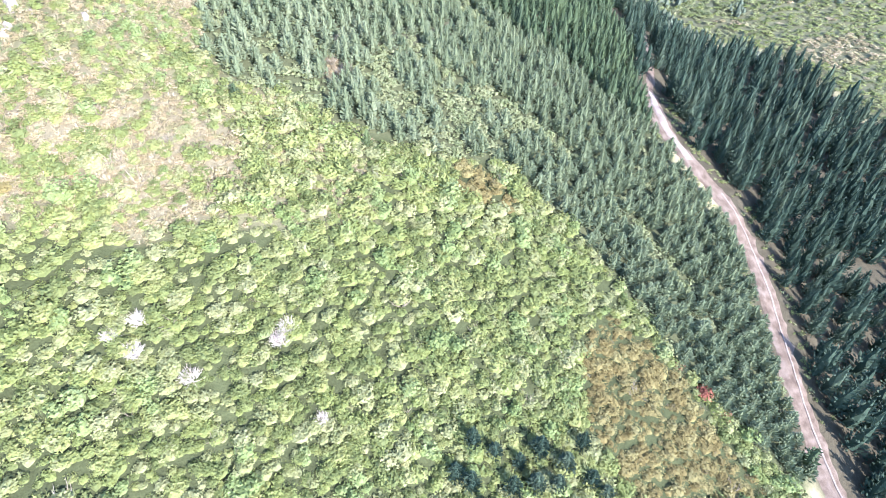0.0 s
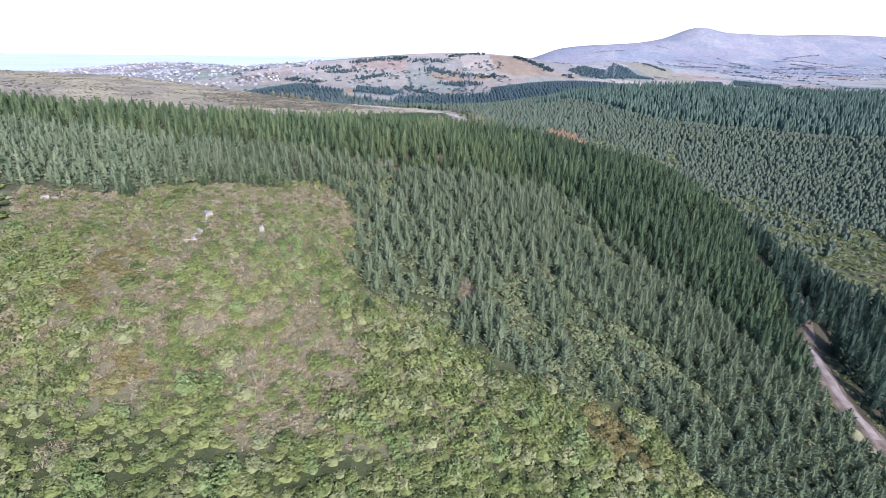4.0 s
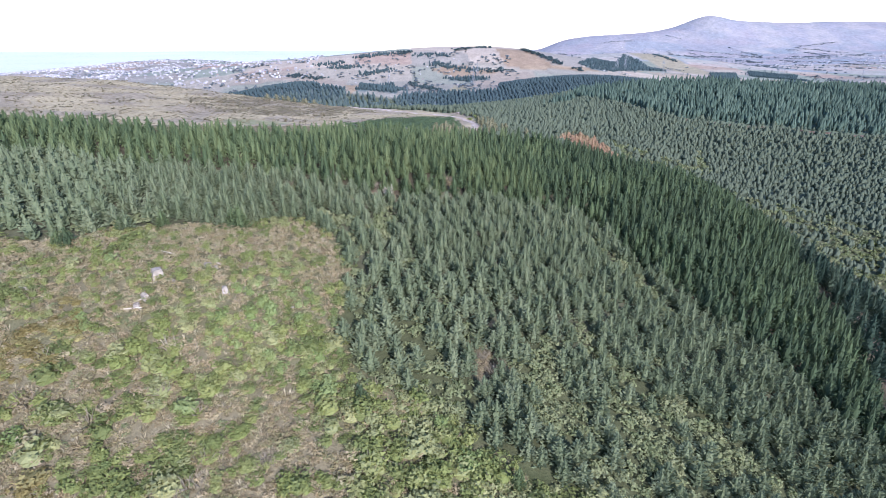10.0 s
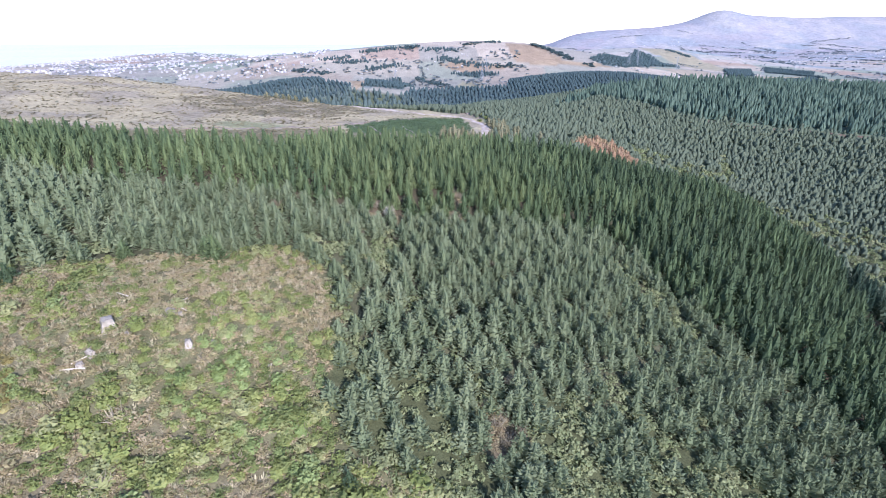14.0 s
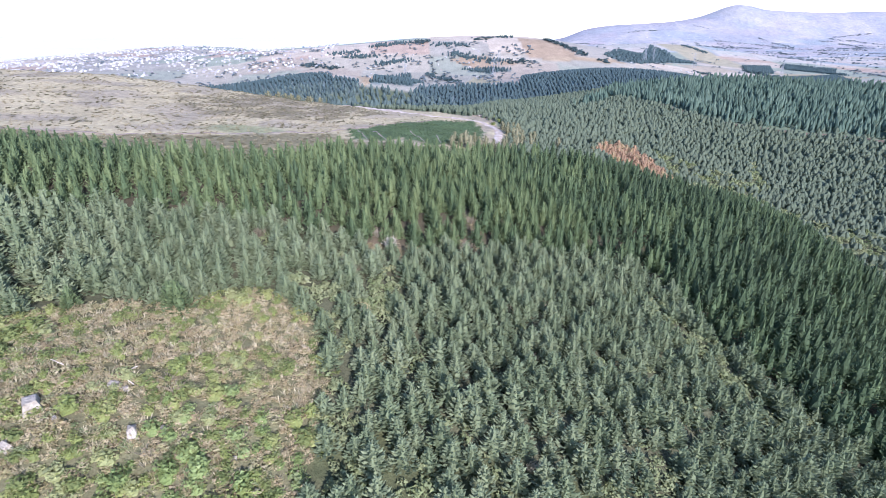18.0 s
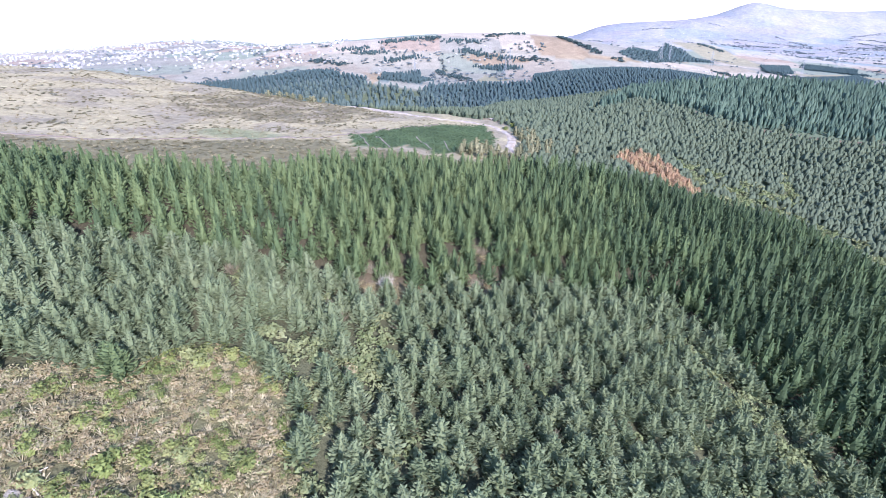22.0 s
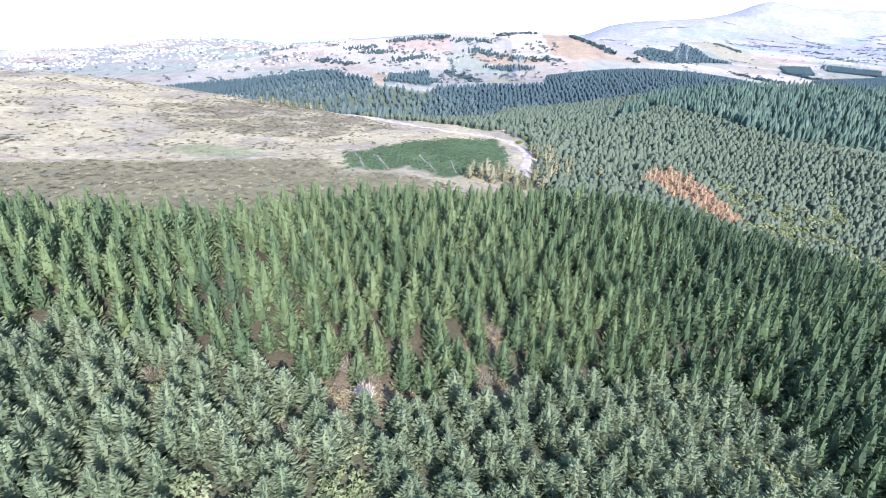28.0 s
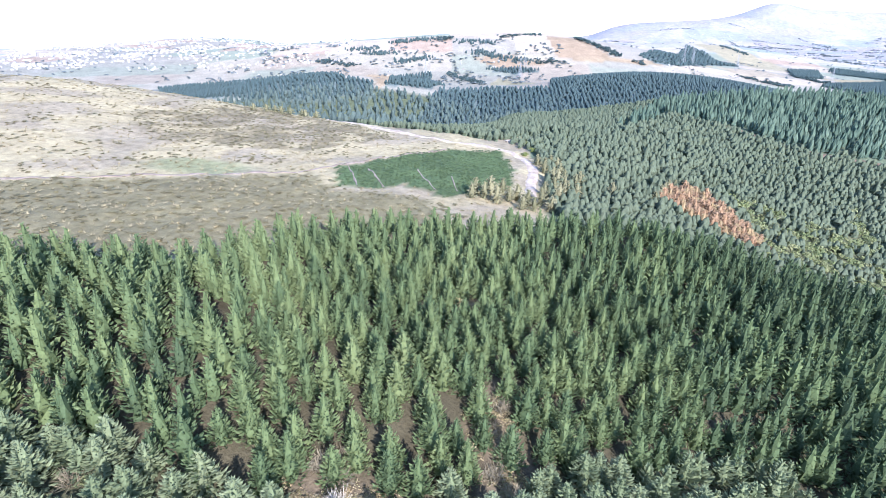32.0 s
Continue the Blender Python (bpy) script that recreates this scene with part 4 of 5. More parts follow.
brown = (np.hypot((x - 285) / 26, (y - 200) / 16) < 0.7 + 0.6 * patchy(x, y, 14, 6)) | (patchy(x, y, 45, 6) + 0.3 * np.random.default_rng(36).uniform(0, 1, x.shape) > 0.98)
r = np.random.default_rng(37)
for sel, mat, label in ((brown, DRY_SHRUB, "red-brown and straw shrubs in the valley beyond the pines"), (~brown, SHRUB, "green mixed shrubs in the valley beyond the pines")):
    n = int(sel.sum())
    plant_stuff("valley_shrubs", HUMMOCK, mat, x[sel], y[sel], r.uniform(1.4, 3.6, n), r.uniform(3.8, 6.4, n), r.uniform(0, 0.9, n), label, "shrubs", 38)

# ---- scrub ----
x, y = rows_in(SCRUB, 1.9, 0.45, 0.1, 61, lambda a, b: (a > -76 - 0.5 * np.maximum(b - 50, 0)) & (b > 21 - 0.13 * (a + 59)))
knoll = smooth(96, 122, y + 8 * (patchy(x, y, 30, 1) - 0.5)) * smooth(-12, -26, x)
dry = patchy(x, y, 30, 2) * 0.75 + 0.12 * smooth(55, 80, y) + 0.34 * knoll - 0.4 * smooth(-34, -16, x) * (y < 125)
gold = inside([(66, 52), (80, 38), (92, 8), (58, 8), (50, 26), (54, 44)], x, y)
for gx_, gy_, gr_ in FERN_SPOTS:
    gold |= np.hypot(x - gx_, y - gy_) < gr_ * (0.6 + 0.8 * patchy(x, y, 7, 5))
r = np.random.default_rng(62)
pick = r.uniform(0, 1, x.shape)
patch = np.max([1 - np.hypot((x - a) / b, (y - c) / d) for a, c, b, d in DRY_PATCHES], axis=0) + 0.5 * (patchy(x, y, 8, 4) - 0.5)
is_dry = ((dry + 0.25 * pick > 0.80) | (patch + 0.45 * pick > 0.42)) & ~gold
straw = inside(STRAW_FIELD, x, y) & (patchy(x, y, 9, 21) + 0.15 * pick < 0.60) & ~gold
is_dry |= straw
leafy = (np.hypot((x + 34) / 13, (y - 111) / 11) < 0.7 + 0.5 * patchy(x, y, 9, 14)) & (r.uniform(0, 1, x.shape) < 0.62)
is_dry &= ~leafy
bright = ~is_dry & ~gold & ((patchy(x, y, 16, 9) + 0.3 * pick > 0.93) | leafy & (r.uniform(0, 1, x.shape) < 0.7))
plain = ~is_dry & ~gold & ~bright
size = (1.25 + 3.0 * r.uniform(0, 1, x.shape) ** 1.7) * (1 - 0.36 * smooth(92, 114, y)) * np.where(y > 74, 1.12, 1.0)
val = np.clip(0.35 * patchy(x, y, 11, 63) + 0.95 * r.uniform(0, 1, x.shape) - 0.15, 0, 0.999)
m = plain & (size > 2.0) & (y > 20) & (y < 60) & (x > -45) & (x < 40)
upper = ~is_dry & (y > 70) & (x < 12)
near = np.zeros(x.shape, bool)
near[np.nonzero(m)[0][:260]] = True


def bush_things(name, shapes, mat, xs, ys, hs, ws, label, category, group, seed):
    firsts = []
    for k, (v, f, *q) in enumerate(shapes):
        ob = mesh_object(name, v, f, mat, tint=np.full(len(v), (k + 0.5) / len(shapes)), normals=q[0] if q else None)
        firsts.append(tagged(ob, label, category, group))
    rr = np.random.default_rng(seed)
    zs = ground(xs, ys)
    used = set()
    for i in range(len(xs)):
        k = i % len(shapes)
        mm = pose(xs[i], ys[i], zs[i] - 0.08, 0, 0, rr.uniform(0, 360)) @ Matrix.Diagonal((ws[i], ws[i], hs[i], 1))
        if k in used:
            copy_thing(firsts[k], Matrix.Identity(4)).matrix_basis = mm
        else:
            used.add(k)
            firsts[k].matrix_basis = mm
    for k, ob in enumerate(firsts):
        if k not in used:
            bpy.data.objects.remove(ob)


# the scrub goes on outside
ax_, ay_ = rows_in(SCRUB, 4.2, 0.45, 0.1, 71, lambda a, b: ~((a > -78 - 0.5 * np.maximum(b - 50, 0)) & (b > 19 - 0.13 * (a + 59))))
rr_ = np.random.default_rng(72)
plant_stuff("outer_scrub", FAR_BUSH, SHRUB, ax_, ay_, rr_.uniform(1.6, 3.0, ax_.shape), rr_.uniform(4.5, 6.5, ax_.shape), rr_.uniform(0, 0.9, ax_.shape),
            "green scrub of rounded shrubs on the hillside", "shrubs", 73)
bush_things("shrub", BUSH_BIG, SHRUB, x[near], y[near], size[near] * 1.0, size[near] * 1.35,
            "rounded green native shrub in dense scrub", "shrub", "scrub bushes", 64)
m = plain & ~near & (r.uniform(0, 1, x.shape) < 0.9)
plant_stuff("green_scrub", BUSH, SHRUB, x[m], y[m], size[m] * 0.9 + 0.2 + 0.6 * upper[m], size[m] * 1.3 + 0.6, val[m], "dense green scrub of mixed shrubs", "shrubs", 65)
plant_stuff("bright_scrub", BUSH, BROAD_BRIGHT, x[bright], y[bright], size[bright] * 1.0 + 0.9, size[bright] * 1.2 + 0.9, val[bright] * 0.8,
            "bright yellow-green broadleaf shrubs", "shrubs", 66)
m = is_dry & (r.uniform(0, 1, x.shape) < np.where(straw, 0.18, 0.95))
plant_stuff("dry_scrub", MOUND, DRY_SHRUB, x[m], y[m], size[m] * 0.55 + 0.25, size[m] * 0.9 + 0.6, val[m], "brown and straw-coloured low dry scrub", "shrubs", 67, sink=-0.05)
plant_stuff("golden_fern_patch", BUSH, GOLD_FERN, x[gold], y[gold], size[gold] * 0.6, size[gold] * 1.25, val[gold], "golden-brown fern patch", "fern", 68)
pick = r.uniform(0, 1, x.shape) < 0.04
plant_stuff("grey_twig_scrub", TWIGS_LOW, GREY_TWIG, x[pick], y[pick], size[pick] * 0.9, size[pick] * 1.2, val[pick],
            "bare grey twigs standing in the scrub", "shrubs", 69)

# low mounds of withered and green growth that close the dry ground
hx, hy = np.concatenate([np.repeat(x[is_dry], 4), np.repeat(x[upper], 4)]), np.concatenate([np.repeat(y[is_dry], 4), np.repeat(y[upper], 4)])
green = np.arange(len(hx)) >= 4 * is_dry.sum()
rk = np.random.default_rng(74)
hx, hy = hx + rk.uniform(-1.4, 1.4, hx.shape), hy + rk.uniform(-1.4, 1.4, hx.shape)
kind = patchy(hx, hy, 7, 15) * 0.7 + rk.uniform(0, 1, hx.shape) * 0.55 + 0.12 * inside(STRAW_FIELD, hx, hy) + 0.16 * smooth(112, 124, hy) - 0.06 * green
for name, mat, sel, label in (("green_mounds", SHRUB, (kind < 0.50) & green, "small rounded green mounds of leafy growth"),
                              ("olive_hummocks", OLIVE_SHRUB, (kind < 0.50) & ~green, "low olive green mounds of herbs and fern"),
                              ("brown_hummocks", DRY_SHRUB, kind >= 0.50, "low brown and tan mounds of withered growth")):
    n = int(sel.sum())
    plant_stuff(name, MOUND, mat, hx[sel], hy[sel], rk.uniform(0.7, 1.5, n), rk.uniform(1.0, 2.4, n), np.clip(1.1 * patchy(hx[sel], hy[sel], 9, 31) + 0.5 * rk.uniform(0, 1, n) - 0.3, 0, 0.999), label, "undergrowth", 79, sink=0.0)

# straw and brown grass fans that cover the dry ground between the bushes
m = is_dry
tx, ty = np.repeat(x[m], 3), np.repeat(y[m], 3)
r = np.random.default_rng(75)
tx, ty = tx + r.uniform(-1.1, 1.1, tx.shape), ty + r.uniform(-1.1, 1.1, tx.shape)
n = len(tx)
plant_stuff("straw_grass", TUFT, PALE_STRAW, tx, ty, r.uniform(0.7, 1.3, n), r.uniform(1.1, 2.0, n), r.uniform(0.0, 1, n),
            "straw-coloured grass fans on the dry knoll", "grass", 76, sink=-0.06)
# shrubs where the scrub meets the firs
ex, ey = [], []
for (ax, ay), (cx, cy) in zip(SCRUB_EDGE[1:20], SCRUB_EDGE[2:21]):
    n = int(math.hypot(cx - ax, cy - ay) * 0.9)
    u = r.uniform(0, 1, n)
    ex.extend(ax + (cx - ax) * u + r.normal(0, 1.8, n))
    ey.extend(ay + (cy - ay) * u + r.normal(0, 1.8, n))
ex, ey = np.array(ex), np.array(ey)
n = len(ex)
plant_stuff("edge_shrubs", MOUND, SHRUB, ex, ey, r.uniform(0.7, 1.7, n), r.uniform(1.2, 2.8, n), r.uniform(0, 0.25, n),
            "mixed green shrubs where the scrub meets the firs", "shrubs", 78)
# small green bushes scattered over the knoll
m = is_dry & (r.uniform(0, 1, x.shape) < 0.05 + 0.1 * (y < 120) * ~straw + 0.6 * (patchy(x, y, 12, 8) > 0.54))
n = int(m.sum())
plant_stuff("knoll_bushes", BUSH, SHRUB, x[m] + 0.5, y[m] + 0.4, r.uniform(1.7, 2.7, n), r.uniform(1.8, 3.4, n) * np.where(y[m] < 104, 1.3, 0.95), r.uniform(0.0, 0.7, n),
            "small green bushes scattered over the dry knoll", "shrubs", 77)

# ---- grassland ----
GRASSLAND = [(-300, 232), (-130, 218), (-86, 213), (-61, 222), (-47, 240), (0, 260), (12, 300), (8, 375), (-50, 390), (-85, 424), (-140, 480), (-340, 480)]
x, y = rows_in(GRASSLAND, 2.5, 0.48, 0.3, 81, lambda a, b: ~inside(YOUNG_PLOT, a, b) & (to_line(TRACK, a, b) > 4))
heathy = inside(HEATH_PATCH, x, y) | inside(GREY_HEATH, x, y)
r = np.random.default_rng(82)
pick = r.uniform(0, 1, x.shape)
m = (heathy & (pick < 0.3 + 0.6 * patchy(x, y, 14, 11))) | (~heathy & (patchy(x, y, 34, 3) + 0.5 * pick > 0.98))
plant_stuff("heather_clumps", HEATH_CLUMP, HEATH, x[m], y[m], r.uniform(0.4, 0.95, m.sum()), r.uniform(1.0, 2.6, m.sum()), values_for(x[m], y[m], 30, 83),
            "low grey-brown heather clumps on the grassland", "heather", 84)
m = ~m & (pick > 0.5)
plant_stuff("grass_tussocks", TUFT, TUSSOCK, x[m], y[m], r.uniform(0.35, 0.8, m.sum()), r.uniform(1.2, 2.4, m.sum()), values_for(x[m], y[m], 25, 85),
            "dry tan tussocks on open grassland", "grass", 86)

# ---- lowland woods and shelter belts ----
for k, wood in enumerate(WOODS):
    x, y = rows_in(wood, 5.4 if k != 3 else 8.5, 0.3, 0.4 * k, 90 + k)
    r = np.random.default_rng(95 + k)
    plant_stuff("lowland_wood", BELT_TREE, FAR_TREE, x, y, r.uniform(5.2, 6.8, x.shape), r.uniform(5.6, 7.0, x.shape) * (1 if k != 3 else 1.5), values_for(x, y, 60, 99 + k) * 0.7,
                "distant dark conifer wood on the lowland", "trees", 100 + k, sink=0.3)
BELTS = [(-207, 1316, -122, 1332, 16), (-110, 1330, -83, 1325, 22), (-68, 1311, 10, 1300, 13), (22, 1338, 64, 1360, 12),
         (77, 1368, 110, 1373, 13), (187, 1362, 262, 1262, 20), (-34, 1257, 85, 1206, 16), (90, 1210, 132, 1214, 13),
         (-285, 1275, -235, 1280, 13), (-341, 1213, -264, 1184, 14), (-178, 1206, -112, 1227, 15), (-72, 1144, -7, 1077, 16),
         (-255, 1248, -196, 1250, 14), (665, 1391, 700, 1290, 16), (857, 1570, 960, 1469, 16), (506, 1264, 580, 1215, 15),
         (683, 1839, 712, 1724, 10), (284, 1248, 304, 1233, 14)]
for k, (ax, ay, bx, by, high) in enumerate(BELTS):
    r = np.random.default_rng(120 + k)
    n = int(math.hypot(bx - ax, by - ay) / 1.3) + 6
    u = r.uniform(0, 1, n)
    x, y = ax + (bx - ax) * u + r.normal(0, 6, n), ay + (by - ay) * u + r.normal(0, 6, n)
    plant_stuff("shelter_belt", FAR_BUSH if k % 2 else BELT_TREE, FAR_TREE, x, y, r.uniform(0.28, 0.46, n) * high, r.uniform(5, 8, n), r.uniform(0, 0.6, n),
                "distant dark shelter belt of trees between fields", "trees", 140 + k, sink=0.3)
r = np.random.default_rng(170)
x = np.concatenate([r.uniform(-520, 160, 1100), r.uniform(-1100, -300, 800), r.uniform(300, 1300, 500)])
y = np.concatenate([r.uniform(1060, 1330, 1100), r.uniform(1060, 2100, 800), r.uniform(1180, 2300, 500)])
clump = patchy(x, y, 120, 6) > 0.5
x, y = x[clump], y[clump]
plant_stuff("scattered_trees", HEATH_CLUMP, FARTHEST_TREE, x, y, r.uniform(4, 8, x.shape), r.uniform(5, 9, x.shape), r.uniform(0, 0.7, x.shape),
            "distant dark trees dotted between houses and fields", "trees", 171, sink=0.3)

r = np.random.default_rng(172)
hx, hy = [], []
for k in range(90):
    cx, cy, a, n = r.uniform(650, 2900), r.uniform(1450, 3500), r.choice([0.15, 1.7, -0.5]) + r.normal(0, 0.15), int(r.uniform(10, 34))
    u = r.uniform(-1, 1, n) * n * 4.5
    hx.extend(cx + u * math.cos(a) + r.normal(0, 5, n))
    hy.extend(cy + u * math.sin(a) + r.normal(0, 5, n))
hx, hy = np.array(hx), np.array(hy)
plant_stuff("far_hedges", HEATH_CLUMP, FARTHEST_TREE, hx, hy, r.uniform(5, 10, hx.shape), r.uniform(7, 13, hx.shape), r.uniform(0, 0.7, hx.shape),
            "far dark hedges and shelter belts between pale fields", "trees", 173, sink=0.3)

# ---- sea ----
sx, sy = np.meshgrid(np.array([-4700, -2500, -1500, -600, 300, 1200.0]), np.array([800, 1600, 2400, 3400, 4950.0]), indexing="ij")
si = np.arange(sx.size).reshape(sx.shape)
sq = np.stack([si[:-1, :-1], si[1:, :-1], si[1:, 1:], si[:-1, 1:]], -1).reshape(-1, 4)
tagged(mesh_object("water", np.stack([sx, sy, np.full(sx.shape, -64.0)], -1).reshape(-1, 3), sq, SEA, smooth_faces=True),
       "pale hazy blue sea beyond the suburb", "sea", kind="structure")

# ---- houses ----


def house_shapes(w, d, h, roof):
    """Walls with window and door reveals, and a gabled roof with eaves, as two pieces."""
    bm = bmesh.new()
    v = [bm.verts.new((sx_ * w / 2, sy_ * d / 2, z)) for z in (0, h) for sx_, sy_ in ((-1, -1), (1, -1), (1, 1), (-1, 1))]
    for q in ((0, 1, 5, 4), (1, 2, 6, 5), (2, 3, 7, 6), (3, 0, 4, 7)):
        bm.faces.new([v[k] for k in q])
    g = [bm.verts.new((-w / 2, 0, h + roof)), bm.verts.new((w / 2, 0, h + roof))]
    bm.faces.new((v[7], v[4], g[0]))
    bm.faces.new((v[5], v[6], g[1]))
    rm = bmesh.new()
    e, t = 0.5, 0.25
    for side in (-1, 1):
        low = h - e * roof / (d / 2)
        pts = [(-w / 2 - e, side * (d / 2 + e), low), (w / 2 + e, side * (d / 2 + e), low), (w / 2 + e, 0, h + roof + 0.05), (-w / 2 - e, 0, h + roof + 0.05)]
        lo = [rm.verts.new(p) for p in pts]
        hi = [rm.verts.new((p[0], p[1], p[2] + t)) for p in pts]
        rm.faces.new(hi if side < 0 else hi[::-1])
        for k in range(4):
            rm.faces.new((lo[k], lo[(k + 1) % 4], hi[(k + 1) % 4], hi[k]))
    return bm, rm


def pane_shape():
    """A glass pane in a thin raised frame, facing -y."""
    pm = bmesh.new()
    bmesh.ops.create_cube(pm, size=1, matrix=Matrix.Diagonal((1.6, 0.12, 1.3, 1)))
    return pm


PANE = material("dark_window_glass", [(0.03, 0.035, 0.04), (0.06, 0.065, 0.07)], 0.5, rough=0.1, spec=0.5)
r = np.random.default_rng(200)
houses = []
for w, d, h, roof in ((10, 6.5, 3.4, 1.8), (12, 7, 4.2, 2.0), (8, 6, 4.6, 1.7)):
    base = new("house")
    bm, rm = house_shapes(w, d, h, roof)
    part("wall", bm, WALL_WHITE, base)
    part("roof", rm, ROOF_MIX, base)
    first_pane = None
    for side in (-1, 1):
        for k in (-0.28, 0.28):
            if first_pane is None:
                first_pane = pane = part("window", pane_shape(), PANE, base, "dark glass pane")
            else:
                pane = first_pane.copy()
                scene.collection.objects.link(pane)
            pane.location = (k * w, side * d / 2, h * 0.58)
    houses.append(tagged(base, "distant pale house with a gabled roof", "house", "suburb houses"))
spots = []
while len(spots) < 150:
    k = len(spots)
    if k < 60:
        a, b = r.uniform(-760, -180), r.uniform(1080, 1300)
        if b < 1080 - 0.2 * (a + 200):
            continue
    elif k < 85:
        a, b = r.uniform(-120, 60), r.uniform(1090, 1300)
    elif k < 112:
        a = r.uniform(350, 520)
        b = 1235 + r.uniform(-25, 30) + 0.1 * (a - 400)
    else:
        a, b = r.uniform(900, 1900), r.uniform(1700, 2700)
    if patchy(np.array(a), np.array(b), 90, 4) > 0.36 and not any(inside(wd, np.array([a]), np.array([b]))[0] for wd in WOODS):
        spots.append((a, b))
for k, (a, b) in enumerate(spots):
    m = pose(a, b, float(ground(a, b)) - 0.3, 0, 0, r.uniform(0, 180)) @ Matrix.Diagonal((0.6, 0.6, 0.6, 1))
    if k < 3:
        houses[k].matrix_basis = m
    else:
        copy_thing(houses[k % 3], m)
# the far suburb, too small to tell house from house
hv = np.array([(x_, y_, z_) for z_ in (0, 0.62) for x_, y_ in ((-.5, -.35), (.5, -.35), (.5, .35), (-.5, .35))] + [(-.5, 0, 1), (.5, 0, 1)])
hf = np.array([(0, 1, 5), (0, 5, 4), (1, 2, 6), (1, 6, 5), (2, 3, 7), (2, 7, 6), (3, 0, 4), (3, 4, 7), (4, 5, 9), (4, 9, 8), (6, 7, 8), (6, 8, 9), (5, 6, 9), (7, 4, 8)])
x = np.concatenate([r.uniform(-1450, -300, 4200), r.uniform(1000, 2800, 1300)])
y = np.concatenate([r.uniform(1180, 2250, 4200), r.uniform(2000, 3300, 1300)])
ok = (patchy(x, y, 170, 5) > 0.40) & (ground(x, y) > -62)
x, y = x[ok], y[ok]
# far walls dulled as well, with haze put into their colour
WALLS_FAR = material("far_house_walls", [(0.241, 0.220, 0.223), (0.354, 0.340, 0.349), (0.524, 0.510, 0.521)], 0.1, source="tint")
plant_stuff("far_suburb", [(hv, hf)], WALLS_FAR, x, y, r.uniform(2.6, 4.0, x.shape), r.uniform(4.2, 6.4, x.shape), r.uniform(0, 1, x.shape),
            "far suburb of small pale houses on a slope", "houses", 201, sink=0.2)

# ---- pylons ----


def pylon():
    base = new("pylon")

    def bar(name, a, b, t):
        a, b = Vector(a), Vector(b)
        bm = bmesh.new()
        bmesh.ops.create_cube(bm, size=1, matrix=Matrix.Translation((a + b) / 2) @ (b - a).to_track_quat("Z", "Y").to_matrix().to_4x4()
                              @ Matrix.Diagonal((t, t, (b - a).length, 1)))
        part(name, bm, STEEL, base)

    for sx_, sy_ in ((-1, -1), (1, -1), (1, 1), (-1, 1)):
        bar("leg", (sx_ * 3.6, sy_ * 3.6, 0), (sx_ * 0.9, sy_ * 0.9, 22), 0.28)
        bar("mast_post", (sx_ * 0.9, sy_ * 0.9, 22), (sx_ * 0.4, sy_ * 0.4, 36), 0.22)
    for k in range(5):
        z0, z1 = k * 4.4, (k + 1) * 4.4
        w0, w1 = 3.6 - 2.7 * z0 / 22, 3.6 - 2.7 * z1 / 22
        for side in (-1, 1):
            bar("brace", (-w0, side * w0, z0), (w1, side * w1, z1), 0.14)
            bar("brace", (w0, side * w0, z0), (-w1, side * w1, z1), 0.14)
            bar("brace", (side * w0, -w0, z0), (side * w1, w1, z1), 0.14)
    for z, reach in ((24, 6.5), (29, 7.5), (34, 5.5)):
        for side in (-1, 1):
            bar("arm", (0, 0, z - 0.9), (side * reach, 0, z), 0.2)
            bar("arm_stay", (0, 0, z + 0.9), (side * reach, 0, z), 0.18)
            bar("insulator", (side * reach, 0, z), (side * reach, 0, z - 2.2), 0.2)
    return tagged(base, "grey lattice steel power pylon on pasture", "pylon", "power pylons")


first = pylon()
for k, (a, b, s) in enumerate(((399, 1299, 1.0), (424, 1318, 0.9), (518, 1324, 0.9), (760, 1400, 0.85), (945, 1578, 1.0), (965, 1588, 1.0),
                               (1048, 1398, 0.9), (58, 1127, 0.95), (70, 1190, 0.8), (-115, 1138, 0.8))):
    m = pose(a, b, float(ground(a, b)) - 0.2, 0, 0, 30) @ Matrix.Diagonal((s, s, s, 1))
    if k:
        copy_thing(first, Matrix.Identity(4)).matrix_basis = m
    else:
        first.matrix_basis = m

# ---- larches and bushes of their own colour ----


def single_trees(name, crowns, mat, spots, label, category, group, seed):
    """spots: x, y, height, width."""
    p = np.array(spots, float)
    r = np.random.default_rng(seed)
    tree_things(name, crowns, mat, p[:, 0], p[:, 1], p[:, 2], p[:, 3] * 1.15, r.uniform(0, 1, len(p)), label, category, group)


r = np.random.default_rng(301)
LARCH = [conifer_crown(rng, larch_outline, 3, 5, 8, 90, 0.26, 0.3, 0.45, broad=0.26, loose=0.6) for _ in range(3)]
x, y = rows_in(ORANGE_PATCH, 3.0, 0.35, 0.3, 302)
spots = [(a, b, r.uniform(3.0, 5.2), r.uniform(4.0, 5.6)) for a, b in zip(x, y)]
single_trees("orange_larch", LARCH, ORANGE_LARCH, spots, "orange autumn larch in a patch on the slope", "tree", "orange larches", 303)
